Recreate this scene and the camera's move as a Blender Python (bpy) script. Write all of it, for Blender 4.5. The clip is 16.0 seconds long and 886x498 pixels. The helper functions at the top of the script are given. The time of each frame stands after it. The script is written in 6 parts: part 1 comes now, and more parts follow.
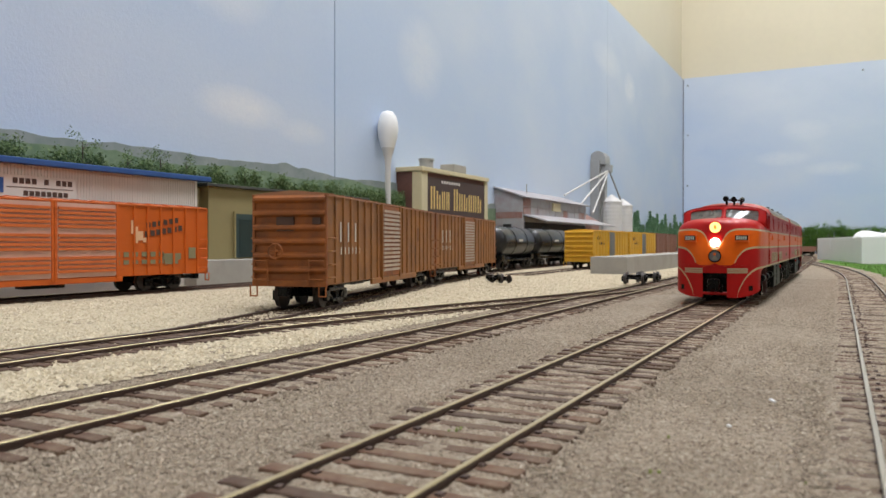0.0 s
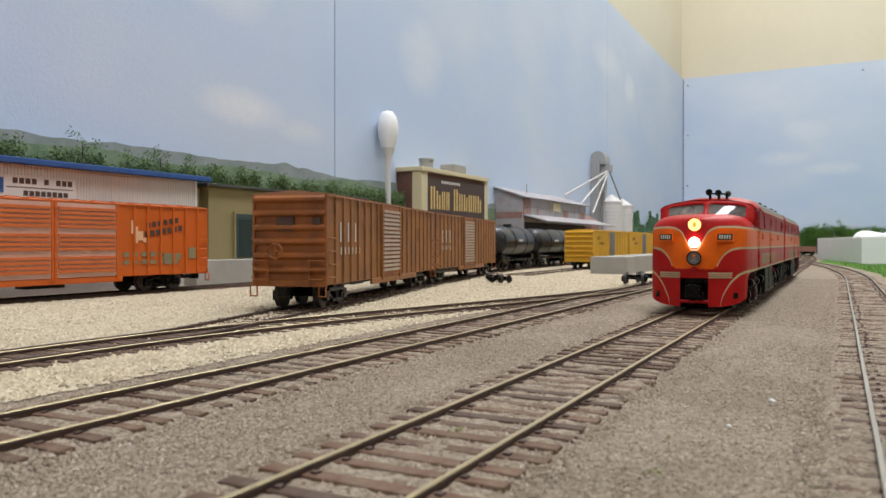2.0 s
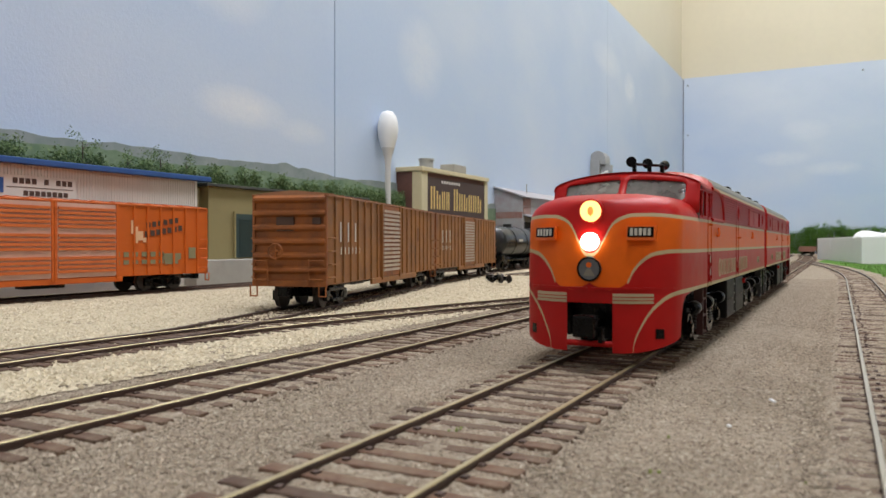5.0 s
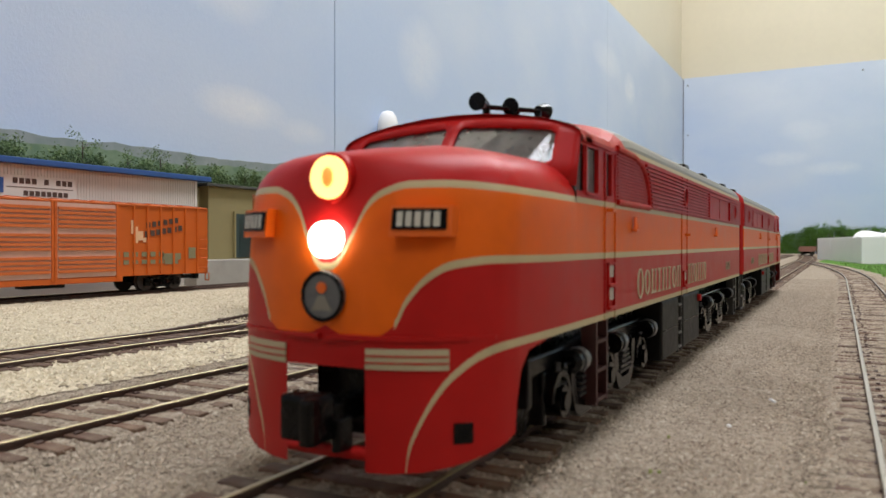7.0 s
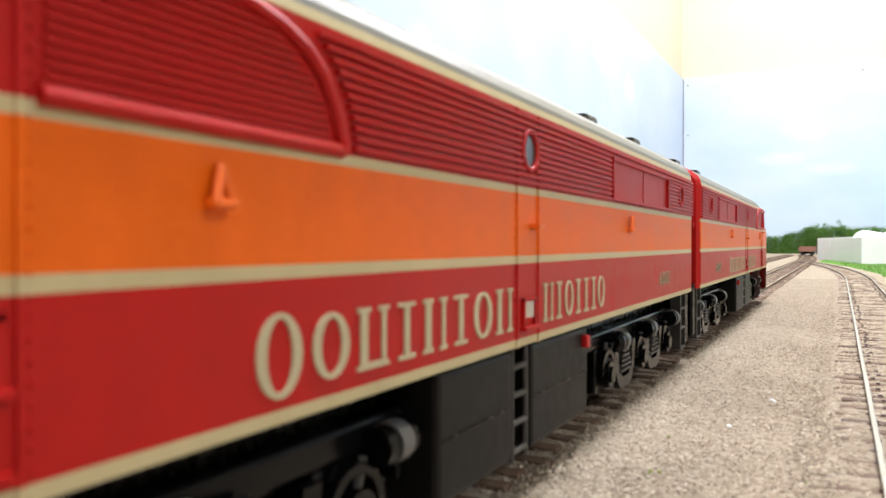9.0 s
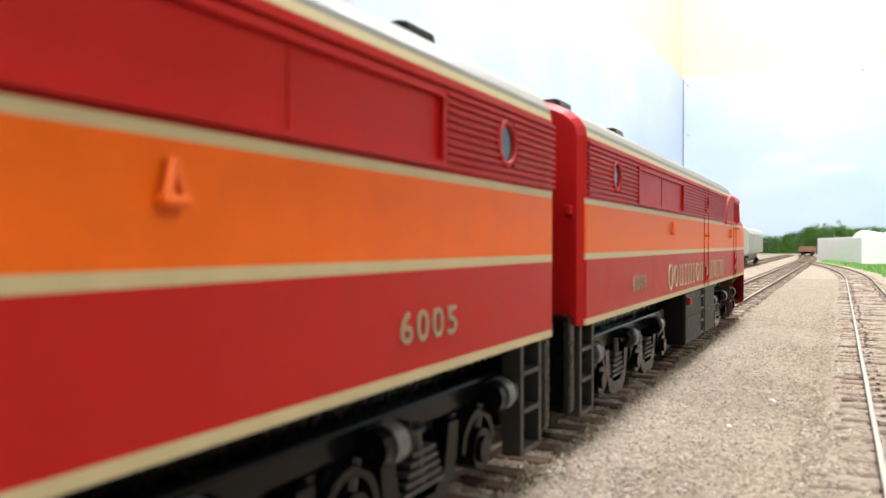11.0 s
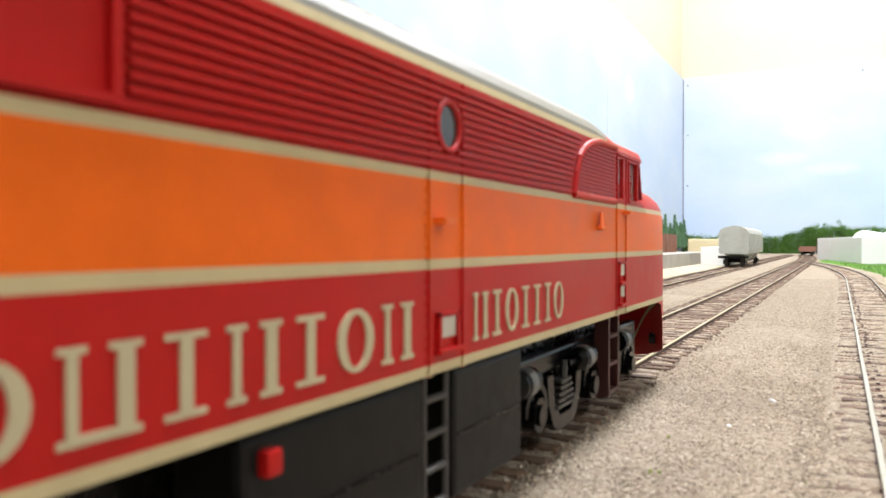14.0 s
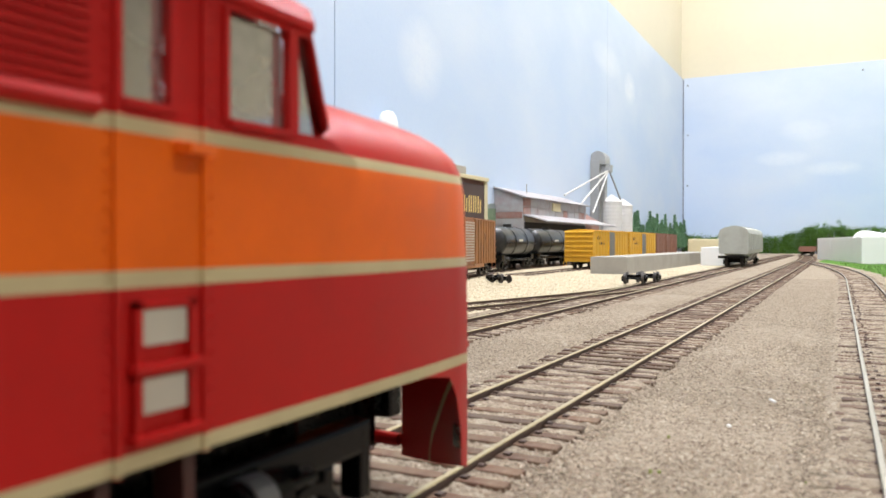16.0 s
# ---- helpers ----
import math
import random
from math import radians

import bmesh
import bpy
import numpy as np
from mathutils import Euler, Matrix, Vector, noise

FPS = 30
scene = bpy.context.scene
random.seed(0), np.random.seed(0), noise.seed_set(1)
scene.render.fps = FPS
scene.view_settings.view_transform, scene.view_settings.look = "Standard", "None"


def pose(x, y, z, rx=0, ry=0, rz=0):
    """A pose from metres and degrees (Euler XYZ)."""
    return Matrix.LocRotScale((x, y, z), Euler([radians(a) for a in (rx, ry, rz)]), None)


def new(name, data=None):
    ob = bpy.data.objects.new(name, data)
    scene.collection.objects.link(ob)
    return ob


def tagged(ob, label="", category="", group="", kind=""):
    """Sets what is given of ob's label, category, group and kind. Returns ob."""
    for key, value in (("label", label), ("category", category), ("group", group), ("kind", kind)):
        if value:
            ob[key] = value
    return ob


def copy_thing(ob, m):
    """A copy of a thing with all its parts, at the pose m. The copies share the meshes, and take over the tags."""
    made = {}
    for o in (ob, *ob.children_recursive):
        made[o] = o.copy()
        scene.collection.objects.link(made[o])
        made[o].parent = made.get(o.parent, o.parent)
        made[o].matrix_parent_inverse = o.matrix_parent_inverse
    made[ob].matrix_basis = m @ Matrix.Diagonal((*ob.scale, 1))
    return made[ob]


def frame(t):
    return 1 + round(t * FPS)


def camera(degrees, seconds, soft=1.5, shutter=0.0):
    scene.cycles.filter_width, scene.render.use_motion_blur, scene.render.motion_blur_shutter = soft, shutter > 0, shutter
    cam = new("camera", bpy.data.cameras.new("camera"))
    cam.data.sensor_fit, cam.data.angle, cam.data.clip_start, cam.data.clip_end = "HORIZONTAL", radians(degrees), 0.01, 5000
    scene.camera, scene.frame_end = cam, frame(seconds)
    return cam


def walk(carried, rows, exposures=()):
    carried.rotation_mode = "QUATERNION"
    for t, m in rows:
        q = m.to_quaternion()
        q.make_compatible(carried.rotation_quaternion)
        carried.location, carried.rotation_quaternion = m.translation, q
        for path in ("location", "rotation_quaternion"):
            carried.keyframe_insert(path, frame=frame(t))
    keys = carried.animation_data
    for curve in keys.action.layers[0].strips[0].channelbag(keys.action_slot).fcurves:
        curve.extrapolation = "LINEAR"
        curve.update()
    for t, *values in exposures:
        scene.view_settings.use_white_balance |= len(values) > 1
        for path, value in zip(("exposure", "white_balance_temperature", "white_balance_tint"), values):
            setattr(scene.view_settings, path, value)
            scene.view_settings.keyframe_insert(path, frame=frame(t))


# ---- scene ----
# Camera: stands on the layout, one hand's width from the main track
EYE_Z = 0.0268
cam = camera(60.3, 16.0, soft=1.5)
cam.data.dof.use_dof = True
cam.data.dof.focus_distance = 0.28
cam.data.dof.aperture_fstop = 62
STAND = pose(0, 0, EYE_Z, 89.585, 0, 27.47)
walk(cam, [(0.0, STAND), (16.0, STAND)],
     exposures=[(0.0, 0.0), (6.5, 0.0), (7.2, 0.12), (7.5, 0.32), (8.0, 0.76), (8.8, 1.04), (11.3, 1.08), (14.0, 1.05), (15.0, 0.98), (16.0, 0.68)])

# World: the room is closed, only a trace of grey leaks in
world = bpy.data.worlds.new("world")
scene.world = world
world.use_nodes = True
world.node_tree.nodes["Background"].inputs[0].default_value = (0.8, 0.85, 0.9, 1)
world.node_tree.nodes["Background"].inputs[1].default_value = 0.05

# Plan
X_MAIN, X_LEFT, X_RIGHT = -0.0490, -0.1090, 0.0133
X_WALL, Y_WALL = -0.42, 2.376
BACK_TOP = 0.521
GROUND = -0.0018
CEIL = 1.45
LAMP_W = 18.1


def lamps():
    spots = [(0.05, -1.3, 0.42), (0.05, 0.35, 1.05), (0.05, 1.65, 0.9), (1.8, 0.2, 0.85), (1.8, -1.4, 0.18)]
    for x, y, k in spots:
        d = bpy.data.lights.new("fluorescent_light", "AREA")
        d.shape, d.size, d.size_y, d.energy, d.color = "RECTANGLE", 0.3, 1.1, LAMP_W * k, (0.91, 0.93, 1.0)
        o = new("fluorescent_light", d)
        o.matrix_world = pose(x, y, CEIL - 0.07)


lamps()


# ---- materials ----
def nodes_of(name):
    m = bpy.data.materials.new(name)
    m.use_nodes = True
    t = m.node_tree
    return m, t, t.nodes, t.links, t.nodes["Principled BSDF"]


def mth(t, op, a, b=None, c=None):
    n = t.nodes.new("ShaderNodeMath")
    n.operation = op
    for i, v in enumerate((a, b, c)):
        if v is None:
            continue
        if isinstance(v, (int, float)):
            n.inputs[i].default_value = v
        else:
            t.links.new(v, n.inputs[i])
    return n.outputs[0]


def mixc(t, fac, a, b, mode="MIX"):
    n = t.nodes.new("ShaderNodeMix")
    n.data_type, n.blend_type = "RGBA", mode
    for i, v in ((0, fac), (6, a), (7, b)):
        if isinstance(v, (int, float)):
            n.inputs[i].default_value = v
        elif isinstance(v, tuple):
            n.inputs[i].default_value = (*v, 1) if len(v) == 3 else v
        else:
            t.links.new(v, n.inputs[i])
    return n.outputs[2]


def noise_tex(t, scale, detail=4, rough=0.55, vec=None, coord="Object"):
    n = t.nodes.new("ShaderNodeTexNoise")
    n.inputs["Scale"].default_value, n.inputs["Detail"].default_value, n.inputs["Roughness"].default_value = scale, detail, rough
    if vec is None:
        vec = t.nodes.new("ShaderNodeTexCoord").outputs[coord]
    t.links.new(vec, n.inputs["Vector"])
    return n.outputs["Fac"]


def ramp(t, fac, stops, mode="LINEAR"):
    n = t.nodes.new("ShaderNodeValToRGB")
    n.color_ramp.interpolation = mode
    e = n.color_ramp.elements
    while len(e) < len(stops):
        e.new(0.5)
    for el, (p, c) in zip(e, stops):
        el.position = p
        el.color = (c, c, c, 1) if isinstance(c, (int, float)) else (*c, 1)
    t.links.new(fac, n.inputs[0])
    return n.outputs[0]


def bump(t, h, dist, strength=1.0):
    n = t.nodes.new("ShaderNodeBump")
    n.inputs["Strength"].default_value, n.inputs["Distance"].default_value = strength, dist
    t.links.new(h, n.inputs["Height"])
    return n.outputs[0]


def paint(name, col, rough=0.45, metal=0.0, var=0.12, scale=400, spec=0.5, dirt=None, dirt_amt=0.0, bumpd=0.0):
    """Painted or moulded surface with mottling at two scales and an optional dirt colour."""
    m, t, n, l, b = nodes_of(name)
    f1, f2 = noise_tex(t, scale), noise_tex(t, scale * 0.12)
    lo = tuple(c * (1 - var) for c in col)
    hi = tuple(min(1, c * (1 + var)) for c in col)
    c = mixc(t, f1, lo, hi)
    c = mixc(t, ramp(t, f2, [(0.3, 0.0), (0.75, 1.0)]), c, mixc(t, 1.0, c, (1 - var,) * 3, "MULTIPLY"))
    if dirt:
        c = mixc(t, ramp(t, noise_tex(t, scale * 0.3, 6, 0.7), [(0.45, 0.0), (0.7, dirt_amt)]), c, dirt)
    l.new(c, b.inputs["Base Color"])
    l.new(ramp(t, f1, [(0.2, max(0.0, rough - 0.07)), (0.8, min(1, rough + 0.07))]), b.inputs["Roughness"])
    b.inputs["Metallic"].default_value = metal
    b.inputs["Specular IOR Level"].default_value = spec
    if bumpd:
        l.new(bump(t, f1, bumpd, 0.5), b.inputs["Normal"])
    return m


def gravel(name, cols, grain, bumpd):
    m, t, n, l, b = nodes_of(name)
    vec = t.nodes.new("ShaderNodeTexCoord").outputs["Object"]
    v = t.nodes.new("ShaderNodeTexVoronoi")
    v.inputs["Scale"].default_value = 1 / grain
    l.new(vec, v.inputs["Vector"])
    s = t.nodes.new("ShaderNodeSeparateColor")
    l.new(v.outputs["Color"], s.inputs[0])
    c = ramp(t, s.outputs[0], [(i / (len(cols) - 1), k) for i, k in enumerate(cols)])
    big = noise_tex(t, 14, 5, 0.6, vec)
    c = mixc(t, ramp(t, big, [(0.3, 0.0), (0.7, 0.55)]), c, mixc(t, 1.0, c, (0.72, 0.70, 0.68), "MULTIPLY"))
    fine = noise_tex(t, 3 / grain, 3, 0.6, vec)
    c = mixc(t, 0.35, c, mixc(t, 1.0, c, ramp(t, fine, [(0.3, 0.65), (0.7, 1.2)]), "MULTIPLY"))
    l.new(c, b.inputs["Base Color"])
    b.inputs["Roughness"].default_value = 0.95
    b.inputs["Specular IOR Level"].default_value = 0.2
    h = mth(t, "SUBTRACT", fine, v.outputs["Distance"])
    l.new(bump(t, h, bumpd, 0.9), b.inputs["Normal"])
    return m


def grains_mat(name, cols):
    m, t, n, l, b = nodes_of(name)
    g = t.nodes.new("ShaderNodeNewGeometry")
    c = ramp(t, g.outputs["Random Per Island"], [(i / (len(cols) - 1), k) for i, k in enumerate(cols)])
    l.new(mixc(t, 0.4, c, mixc(t, 1.0, c, ramp(t, noise_tex(t, 2500), [(0.3, 0.6), (0.7, 1.2)]), "MULTIPLY")), b.inputs["Base Color"])
    b.inputs["Roughness"].default_value = 0.92
    b.inputs["Specular IOR Level"].default_value = 0.25
    return m


def sky_paint():
    """The hand-painted sky on the backdrop boards: grey-blue, soft clouds, brush streaks."""
    m, t, n, l, b = nodes_of("backdrop_sky")
    vec = t.nodes.new("ShaderNodeTexCoord").outputs["Object"]
    sp = t.nodes.new("ShaderNodeSeparateXYZ")
    l.new(vec, sp.inputs[0])
    mp = t.nodes.new("ShaderNodeMapping")
    mp.inputs["Scale"].default_value = (4.0, 4.0, 7.0)
    mp.inputs["Location"].default_value = (0.0, 0.35, 0.1)
    l.new(vec, mp.inputs[0])
    z = mth(t, "DIVIDE", sp.outputs[2], 0.46)
    base = ramp(t, z, [(0.0, (0.50, 0.60, 0.75)), (0.4, (0.43, 0.53, 0.70)), (1.0, (0.44, 0.51, 0.63))])
    haze = ramp(t, noise_tex(t, 1.1, 4, 0.5, mp.outputs[0]), [(0.38, 0.0), (0.7, 0.55)])
    c = mixc(t, haze, base, (0.58, 0.62, 0.68))
    wisp = noise_tex(t, 7, 8, 0.72, mp.outputs[0])
    along = mth(t, "ADD", sp.outputs[1], sp.outputs[0])
    # soft brushed clouds: place along the board, height, half length, half height
    for cy, cz, ry, rz, k in ((0.02, 0.235, 0.06, 0.035, 0.8), (0.045, 0.135, 0.05, 0.016, 0.9), (0.12, 0.125, 0.035, 0.011, 0.55), (0.335, 0.235, 0.05, 0.045, 0.6), (1.30, 0.375, 0.05, 0.035, 0.8), (1.11, 0.40, 0.10, 0.03, 0.45), (2.23, 0.270, 0.07, 0.022, 0.5), (2.36, 0.235, 0.07, 0.020, 0.5), (2.29, 0.345, 0.06, 0.03, 0.4), (-0.35, 0.20, 0.12, 0.03, 0.5)):
        u = mth(t, "POWER", mth(t, "DIVIDE", mth(t, "SUBTRACT", along, cy), ry), 2.0)
        v = mth(t, "POWER", mth(t, "DIVIDE", mth(t, "SUBTRACT", sp.outputs[2], cz), rz), 2.0)
        f = mth(t, "SUBTRACT", 1.25, mth(t, "ADD", u, v))
        f = mth(t, "MULTIPLY", ramp(t, mth(t, "MULTIPLY", f, wisp), [(0.0, 0.0), (1.05, 0.85)]), k)
        c = mixc(t, f, c, (0.80, 0.79, 0.78))
    c = mixc(t, mth(t, "MULTIPLY", noise_tex(t, 260, 3, 0.6, vec), 0.10), c, (0.85, 0.88, 0.92))
    l.new(c, b.inputs["Base Color"])
    b.inputs["Roughness"].default_value = 0.62
    b.inputs["Specular IOR Level"].default_value = 0.3
    l.new(bump(t, noise_tex(t, 420, 4, 0.6, vec), 0.0006, 0.25), b.inputs["Normal"])
    return m


M_SKY = sky_paint()
M_WALL = paint("cream_wall", (0.62, 0.56, 0.425), 0.8, var=0.04, scale=60)
M_CEIL = paint("white_ceiling", (0.8, 0.8, 0.78), 0.9, var=0.03, scale=40)
M_FLOOR = paint("grey_floor", (0.3, 0.29, 0.27), 0.7, var=0.15, scale=30)
M_SEAM = paint("dark_seam", (0.16, 0.17, 0.2), 0.9)
M_BALLAST = gravel("grey_ballast", [(0.22, 0.168, 0.122), (0.375, 0.302, 0.224), (0.455, 0.381, 0.288), (0.30, 0.238, 0.174), (0.525, 0.452, 0.35)], 0.0008, 0.0007)
M_GRAIN = grains_mat("grey_grains", [(0.20, 0.155, 0.114), (0.355, 0.286, 0.214), (0.445, 0.371, 0.284), (0.29, 0.23, 0.170), (0.53, 0.458, 0.358)])
M_CREAM = gravel("cream_gravel", [(0.50, 0.42, 0.290), (0.615, 0.53, 0.378), (0.675, 0.59, 0.432), (0.56, 0.48, 0.335)], 0.0012, 0.0009)
M_CGRAIN = grains_mat("cream_grains", [(0.455, 0.38, 0.26), (0.625, 0.54, 0.388), (0.70, 0.615, 0.455), (0.545, 0.46, 0.32)])
M_GRASS = gravel("grass_mat", [(0.06, 0.16, 0.02), (0.12, 0.27, 0.04), (0.18, 0.33, 0.06)], 0.001, 0.001)
M_TIE = paint("brown_tie", (0.125, 0.062, 0.034), 0.8, var=0.35, scale=700, dirt=(0.33, 0.26, 0.17), dirt_amt=0.38, bumpd=0.0002)


def vary_by_piece(m, lo, hi):
    """Pieces that share this material differ in tone."""
    t = m.node_tree
    b = t.nodes["Principled BSDF"]
    src = b.inputs["Base Color"].links[0].from_socket
    r = ramp(t, t.nodes.new("ShaderNodeObjectInfo").outputs["Random"], [(0.0, lo), (1.0, hi)])
    t.links.new(mixc(t, 1.0, src, r, "MULTIPLY"), b.inputs["Base Color"])


vary_by_piece(M_TIE, 0.6, 1.15)
M_RAIL = paint("rail_rust", (0.088, 0.053, 0.041), 0.65, 0.1, var=0.2, scale=900)
M_RAILTOP = paint("rail_head", (0.47, 0.385, 0.22), 0.38, 0.65, var=0.15, scale=500)
M_RAILSILVER = paint("rail_head_silver", (0.27, 0.25, 0.205), 0.45, 0.6, var=0.12, scale=500)
M_BLACK = paint("black_plastic", (0.0035, 0.0033, 0.0032), 0.26, var=0.3, scale=900, spec=0.16, dirt=(0.010, 0.009, 0.008), dirt_amt=0.25)
M_STEEL = paint("grey_steel", (0.16, 0.16, 0.165), 0.40, 0.6, var=0.2, scale=900)
M_BARS = paint("cream_lettering", (0.42, 0.365, 0.225), 0.5, var=0.06)


# ---- mesh helpers ----
def mesh_from(name, verts, faces, mats, smooth=False, fm=None):
    me = bpy.data.meshes.new(name)
    me.from_pydata([tuple(v) for v in verts], [], [tuple(f) for f in faces])
    for m in (mats if isinstance(mats, (list, tuple)) else [mats]):
        me.materials.append(m)
    if fm is not None:
        me.polygons.foreach_set("material_index", list(fm))
    if smooth:
        me.polygons.foreach_set("use_smooth", [True] * len(me.polygons))
    me.update()
    return me


def put(name, me, parent=None, m=None, label=""):
    ob = new(name, me)
    if parent is not None:
        ob.parent = parent
    if m is not None:
        ob.matrix_basis = m
    if label:
        ob["label"] = label
    return ob


def part(name, bm, material, parent, label="", smooth=False):
    me = bpy.data.meshes.new(name)
    bm.normal_update()
    bm.to_mesh(me)
    bm.free()
    for m in (material if isinstance(material, (list, tuple)) else [material]):
        me.materials.append(m)
    if smooth:
        me.polygons.foreach_set("use_smooth", [True] * len(me.polygons))
    return put(name, me, parent, None, label)


def empty(name, m, label, category, group="", kind=""):
    ob = new(name)
    ob.empty_display_size = 0.01
    ob.matrix_basis = m
    return tagged(ob, label, category, group, kind)


def box(bm, x0, x1, y0, y1, z0, z1, bev=0.0, mat=0):
    vs = [bm.verts.new((x, y, z)) for x in (x0, x1) for y in (y0, y1) for z in (z0, z1)]
    fs = []
    for q in ((0, 1, 3, 2), (4, 6, 7, 5), (0, 4, 5, 1), (2, 3, 7, 6), (0, 2, 6, 4), (1, 5, 7, 3)):
        f = bm.faces.new([vs[i] for i in q])
        f.material_index = mat
        fs.append(f)
    if bev:
        es = list({e for f in fs for e in f.edges})
        bmesh.ops.bevel(bm, geom=es, offset=bev, segments=2, affect="EDGES", profile=0.6, material=-1)
    return vs


def boxm(x0, x1, y0, y1, z0, z1, bev=0.0):
    bm = bmesh.new()
    box(bm, x0, x1, y0, y1, z0, z1, bev)
    return bm


def tube(bm, p, q, r, seg=8, r2=None, mat=0):
    p, q = Vector(p), Vector(q)
    d = q - p
    m = Matrix.Translation((p + q) / 2) @ d.to_track_quat("Z", "Y").to_matrix().to_4x4()
    g = bmesh.ops.create_cone(bm, cap_ends=True, segments=seg, radius1=r, radius2=r if r2 is None else r2, depth=d.length, matrix=m)
    if mat:
        for f in {f for v in g["verts"] for f in v.link_faces}:
            f.material_index = mat
    return g


def ball(bm, c, r, sx=1, sy=1, sz=1, u=12, v=8):
    return bmesh.ops.create_uvsphere(bm, u_segments=u, v_segments=v, radius=r, matrix=Matrix.Translation(c) @ Matrix.Diagonal((sx, sy, sz, 1)))


def loft(bm, rings, close=False, cap0=False, cap1=False, mat=0):
    """Skin between rings of equal point count."""
    rows = [[bm.verts.new(p) for p in r] for r in rings]
    n = len(rows[0])
    for a, b in zip(rows, rows[1:]):
        for i in range(n if close else n - 1):
            j = (i + 1) % n
            try:
                bm.faces.new((a[i], a[j], b[j], b[i])).material_index = mat
            except ValueError:
                pass
    if cap0:
        bm.faces.new(rows[0][::-1]).material_index = mat
    if cap1:
        bm.faces.new(rows[-1]).material_index = mat
    return rows


# ---- room ----
def room():
    def slab(name, mat, *b, label="", cat=""):
        return tagged(part(name, boxm(*b), mat, None), label, cat, kind="structure")
    # backdrop boards on the two walls, each of several sheets with dark joints
    for i, (a, b) in enumerate([(-1.6, -0.7), (-0.7, 0.5873), (0.5887, 1.531), (1.5316, Y_WALL - 0.002)]):
        slab("backdrop", M_SKY, X_WALL - 0.004, X_WALL, a, b, -0.012, BACK_TOP, label="painted blue sky backdrop board with soft clouds", cat="backdrop")
    slab("trim", M_SEAM, X_WALL - 0.006, X_WALL - 0.0015, 0.5872, 0.5888, -0.012, BACK_TOP, label="dark joint between two backdrop boards", cat="joint")
    slab("backdrop", M_SKY, X_WALL + 0.0025, 2.2, Y_WALL, Y_WALL + 0.004, -0.012, BACK_TOP + 0.002, label="painted blue sky board on the end wall", cat="backdrop")
    slab("trim", M_SEAM, X_WALL - 0.001, X_WALL + 0.0028, Y_WALL - 0.001, Y_WALL + 0.003, -0.012, BACK_TOP, label="dark gap in the corner between backdrop boards", cat="joint")
    slab("wall_west", M_WALL, X_WALL - 0.12, X_WALL - 0.006, -3.0, Y_WALL + 0.12, -1.15, CEIL, label="plain cream painted room wall", cat="wall")
    slab("wall_north", M_WALL, X_WALL - 0.006, 3.0, Y_WALL + 0.006, Y_WALL + 0.12, -1.15, CEIL, label="plain cream painted end wall", cat="wall")
    slab("wall_east", M_WALL, 3.0, 3.12, -3.0, Y_WALL + 0.12, -1.15, CEIL, label="plain cream painted room wall", cat="wall")
    slab("wall_south", M_WALL, X_WALL - 0.12, 3.12, -3.12, -3.0, -1.15, CEIL, label="plain cream painted room wall", cat="wall")
    slab("ceiling", M_CEIL, X_WALL - 0.12, 3.12, -3.12, Y_WALL + 0.12, CEIL, CEIL + 0.1, label="white room ceiling", cat="ceiling")
    slab("floor", M_FLOOR, X_WALL - 0.12, 3.12, -3.12, Y_WALL + 0.12, -1.25, -1.15, label="grey room floor", cat="floor")
    # small screw heads on the boards
    for x, z in ((X_WALL + 0.014, 0.500), (X_WALL + 0.014, 0.352), (0.055, 0.500), (X_WALL + 0.014, 0.200)):
        bm = bmesh.new()
        tube(bm, (x, Y_WALL + 0.001, z), (x, Y_WALL - 0.0012, z), 0.0026, 10)
        tagged(part("screw", bm, M_STEEL, None), "small grey screw head in the backdrop board", "screw", "backdrop screws")


room()


def terrain(name, mat, x0, x1, y0, y1, nx, ny, z, amp, label, cat, sc=30, kind="structure"):
    xs, ys = np.linspace(x0, x1, nx), np.linspace(y0, y1, ny)
    vs = [(x, y, z + amp * noise.noise((x * sc, y * sc, 0)) + amp * 0.5 * noise.noise((x * sc * 3.3, y * sc * 3.3, 5))) for y in ys for x in xs]
    fs = [(j * nx + i, j * nx + i + 1, (j + 1) * nx + i + 1, (j + 1) * nx + i) for j in range(ny - 1) for i in range(nx - 1)]
    return tagged(put(name, mesh_from(name, vs, fs, mat, True)), label, cat, kind=kind)


terrain("ground", M_BALLAST, X_WALL - 0.003, 1.0, -1.6, Y_WALL, 160, 260, GROUND, 0.0005, "fine grey-brown ballast spread over the layout", "ground")
tagged(part("layout_table", boxm(X_WALL - 0.003, 1.0, -1.6, Y_WALL, -0.06, -0.012, 0.004), paint("ply_edge", (0.42, 0.31, 0.19), 0.7, scale=80), None), "plywood layout table top under the ballast", "table")


# ---- track ----
TIE_STEP, GAUGE_C = 0.0062, 0.0172
RAIL_PROFILE = [(-0.0009, -0.0026), (-0.0009, -0.0022), (-0.00022, -0.0018), (-0.00022, -0.0008), (-0.00043, -0.00060), (-0.00043, -0.00012),
                (-0.00031, 0.0), (0.00031, 0.0), (0.00043, -0.00012), (0.00043, -0.00060), (0.00022, -0.0008), (0.00022, -0.0018), (0.0009, -0.0022), (0.0009, -0.0026)]


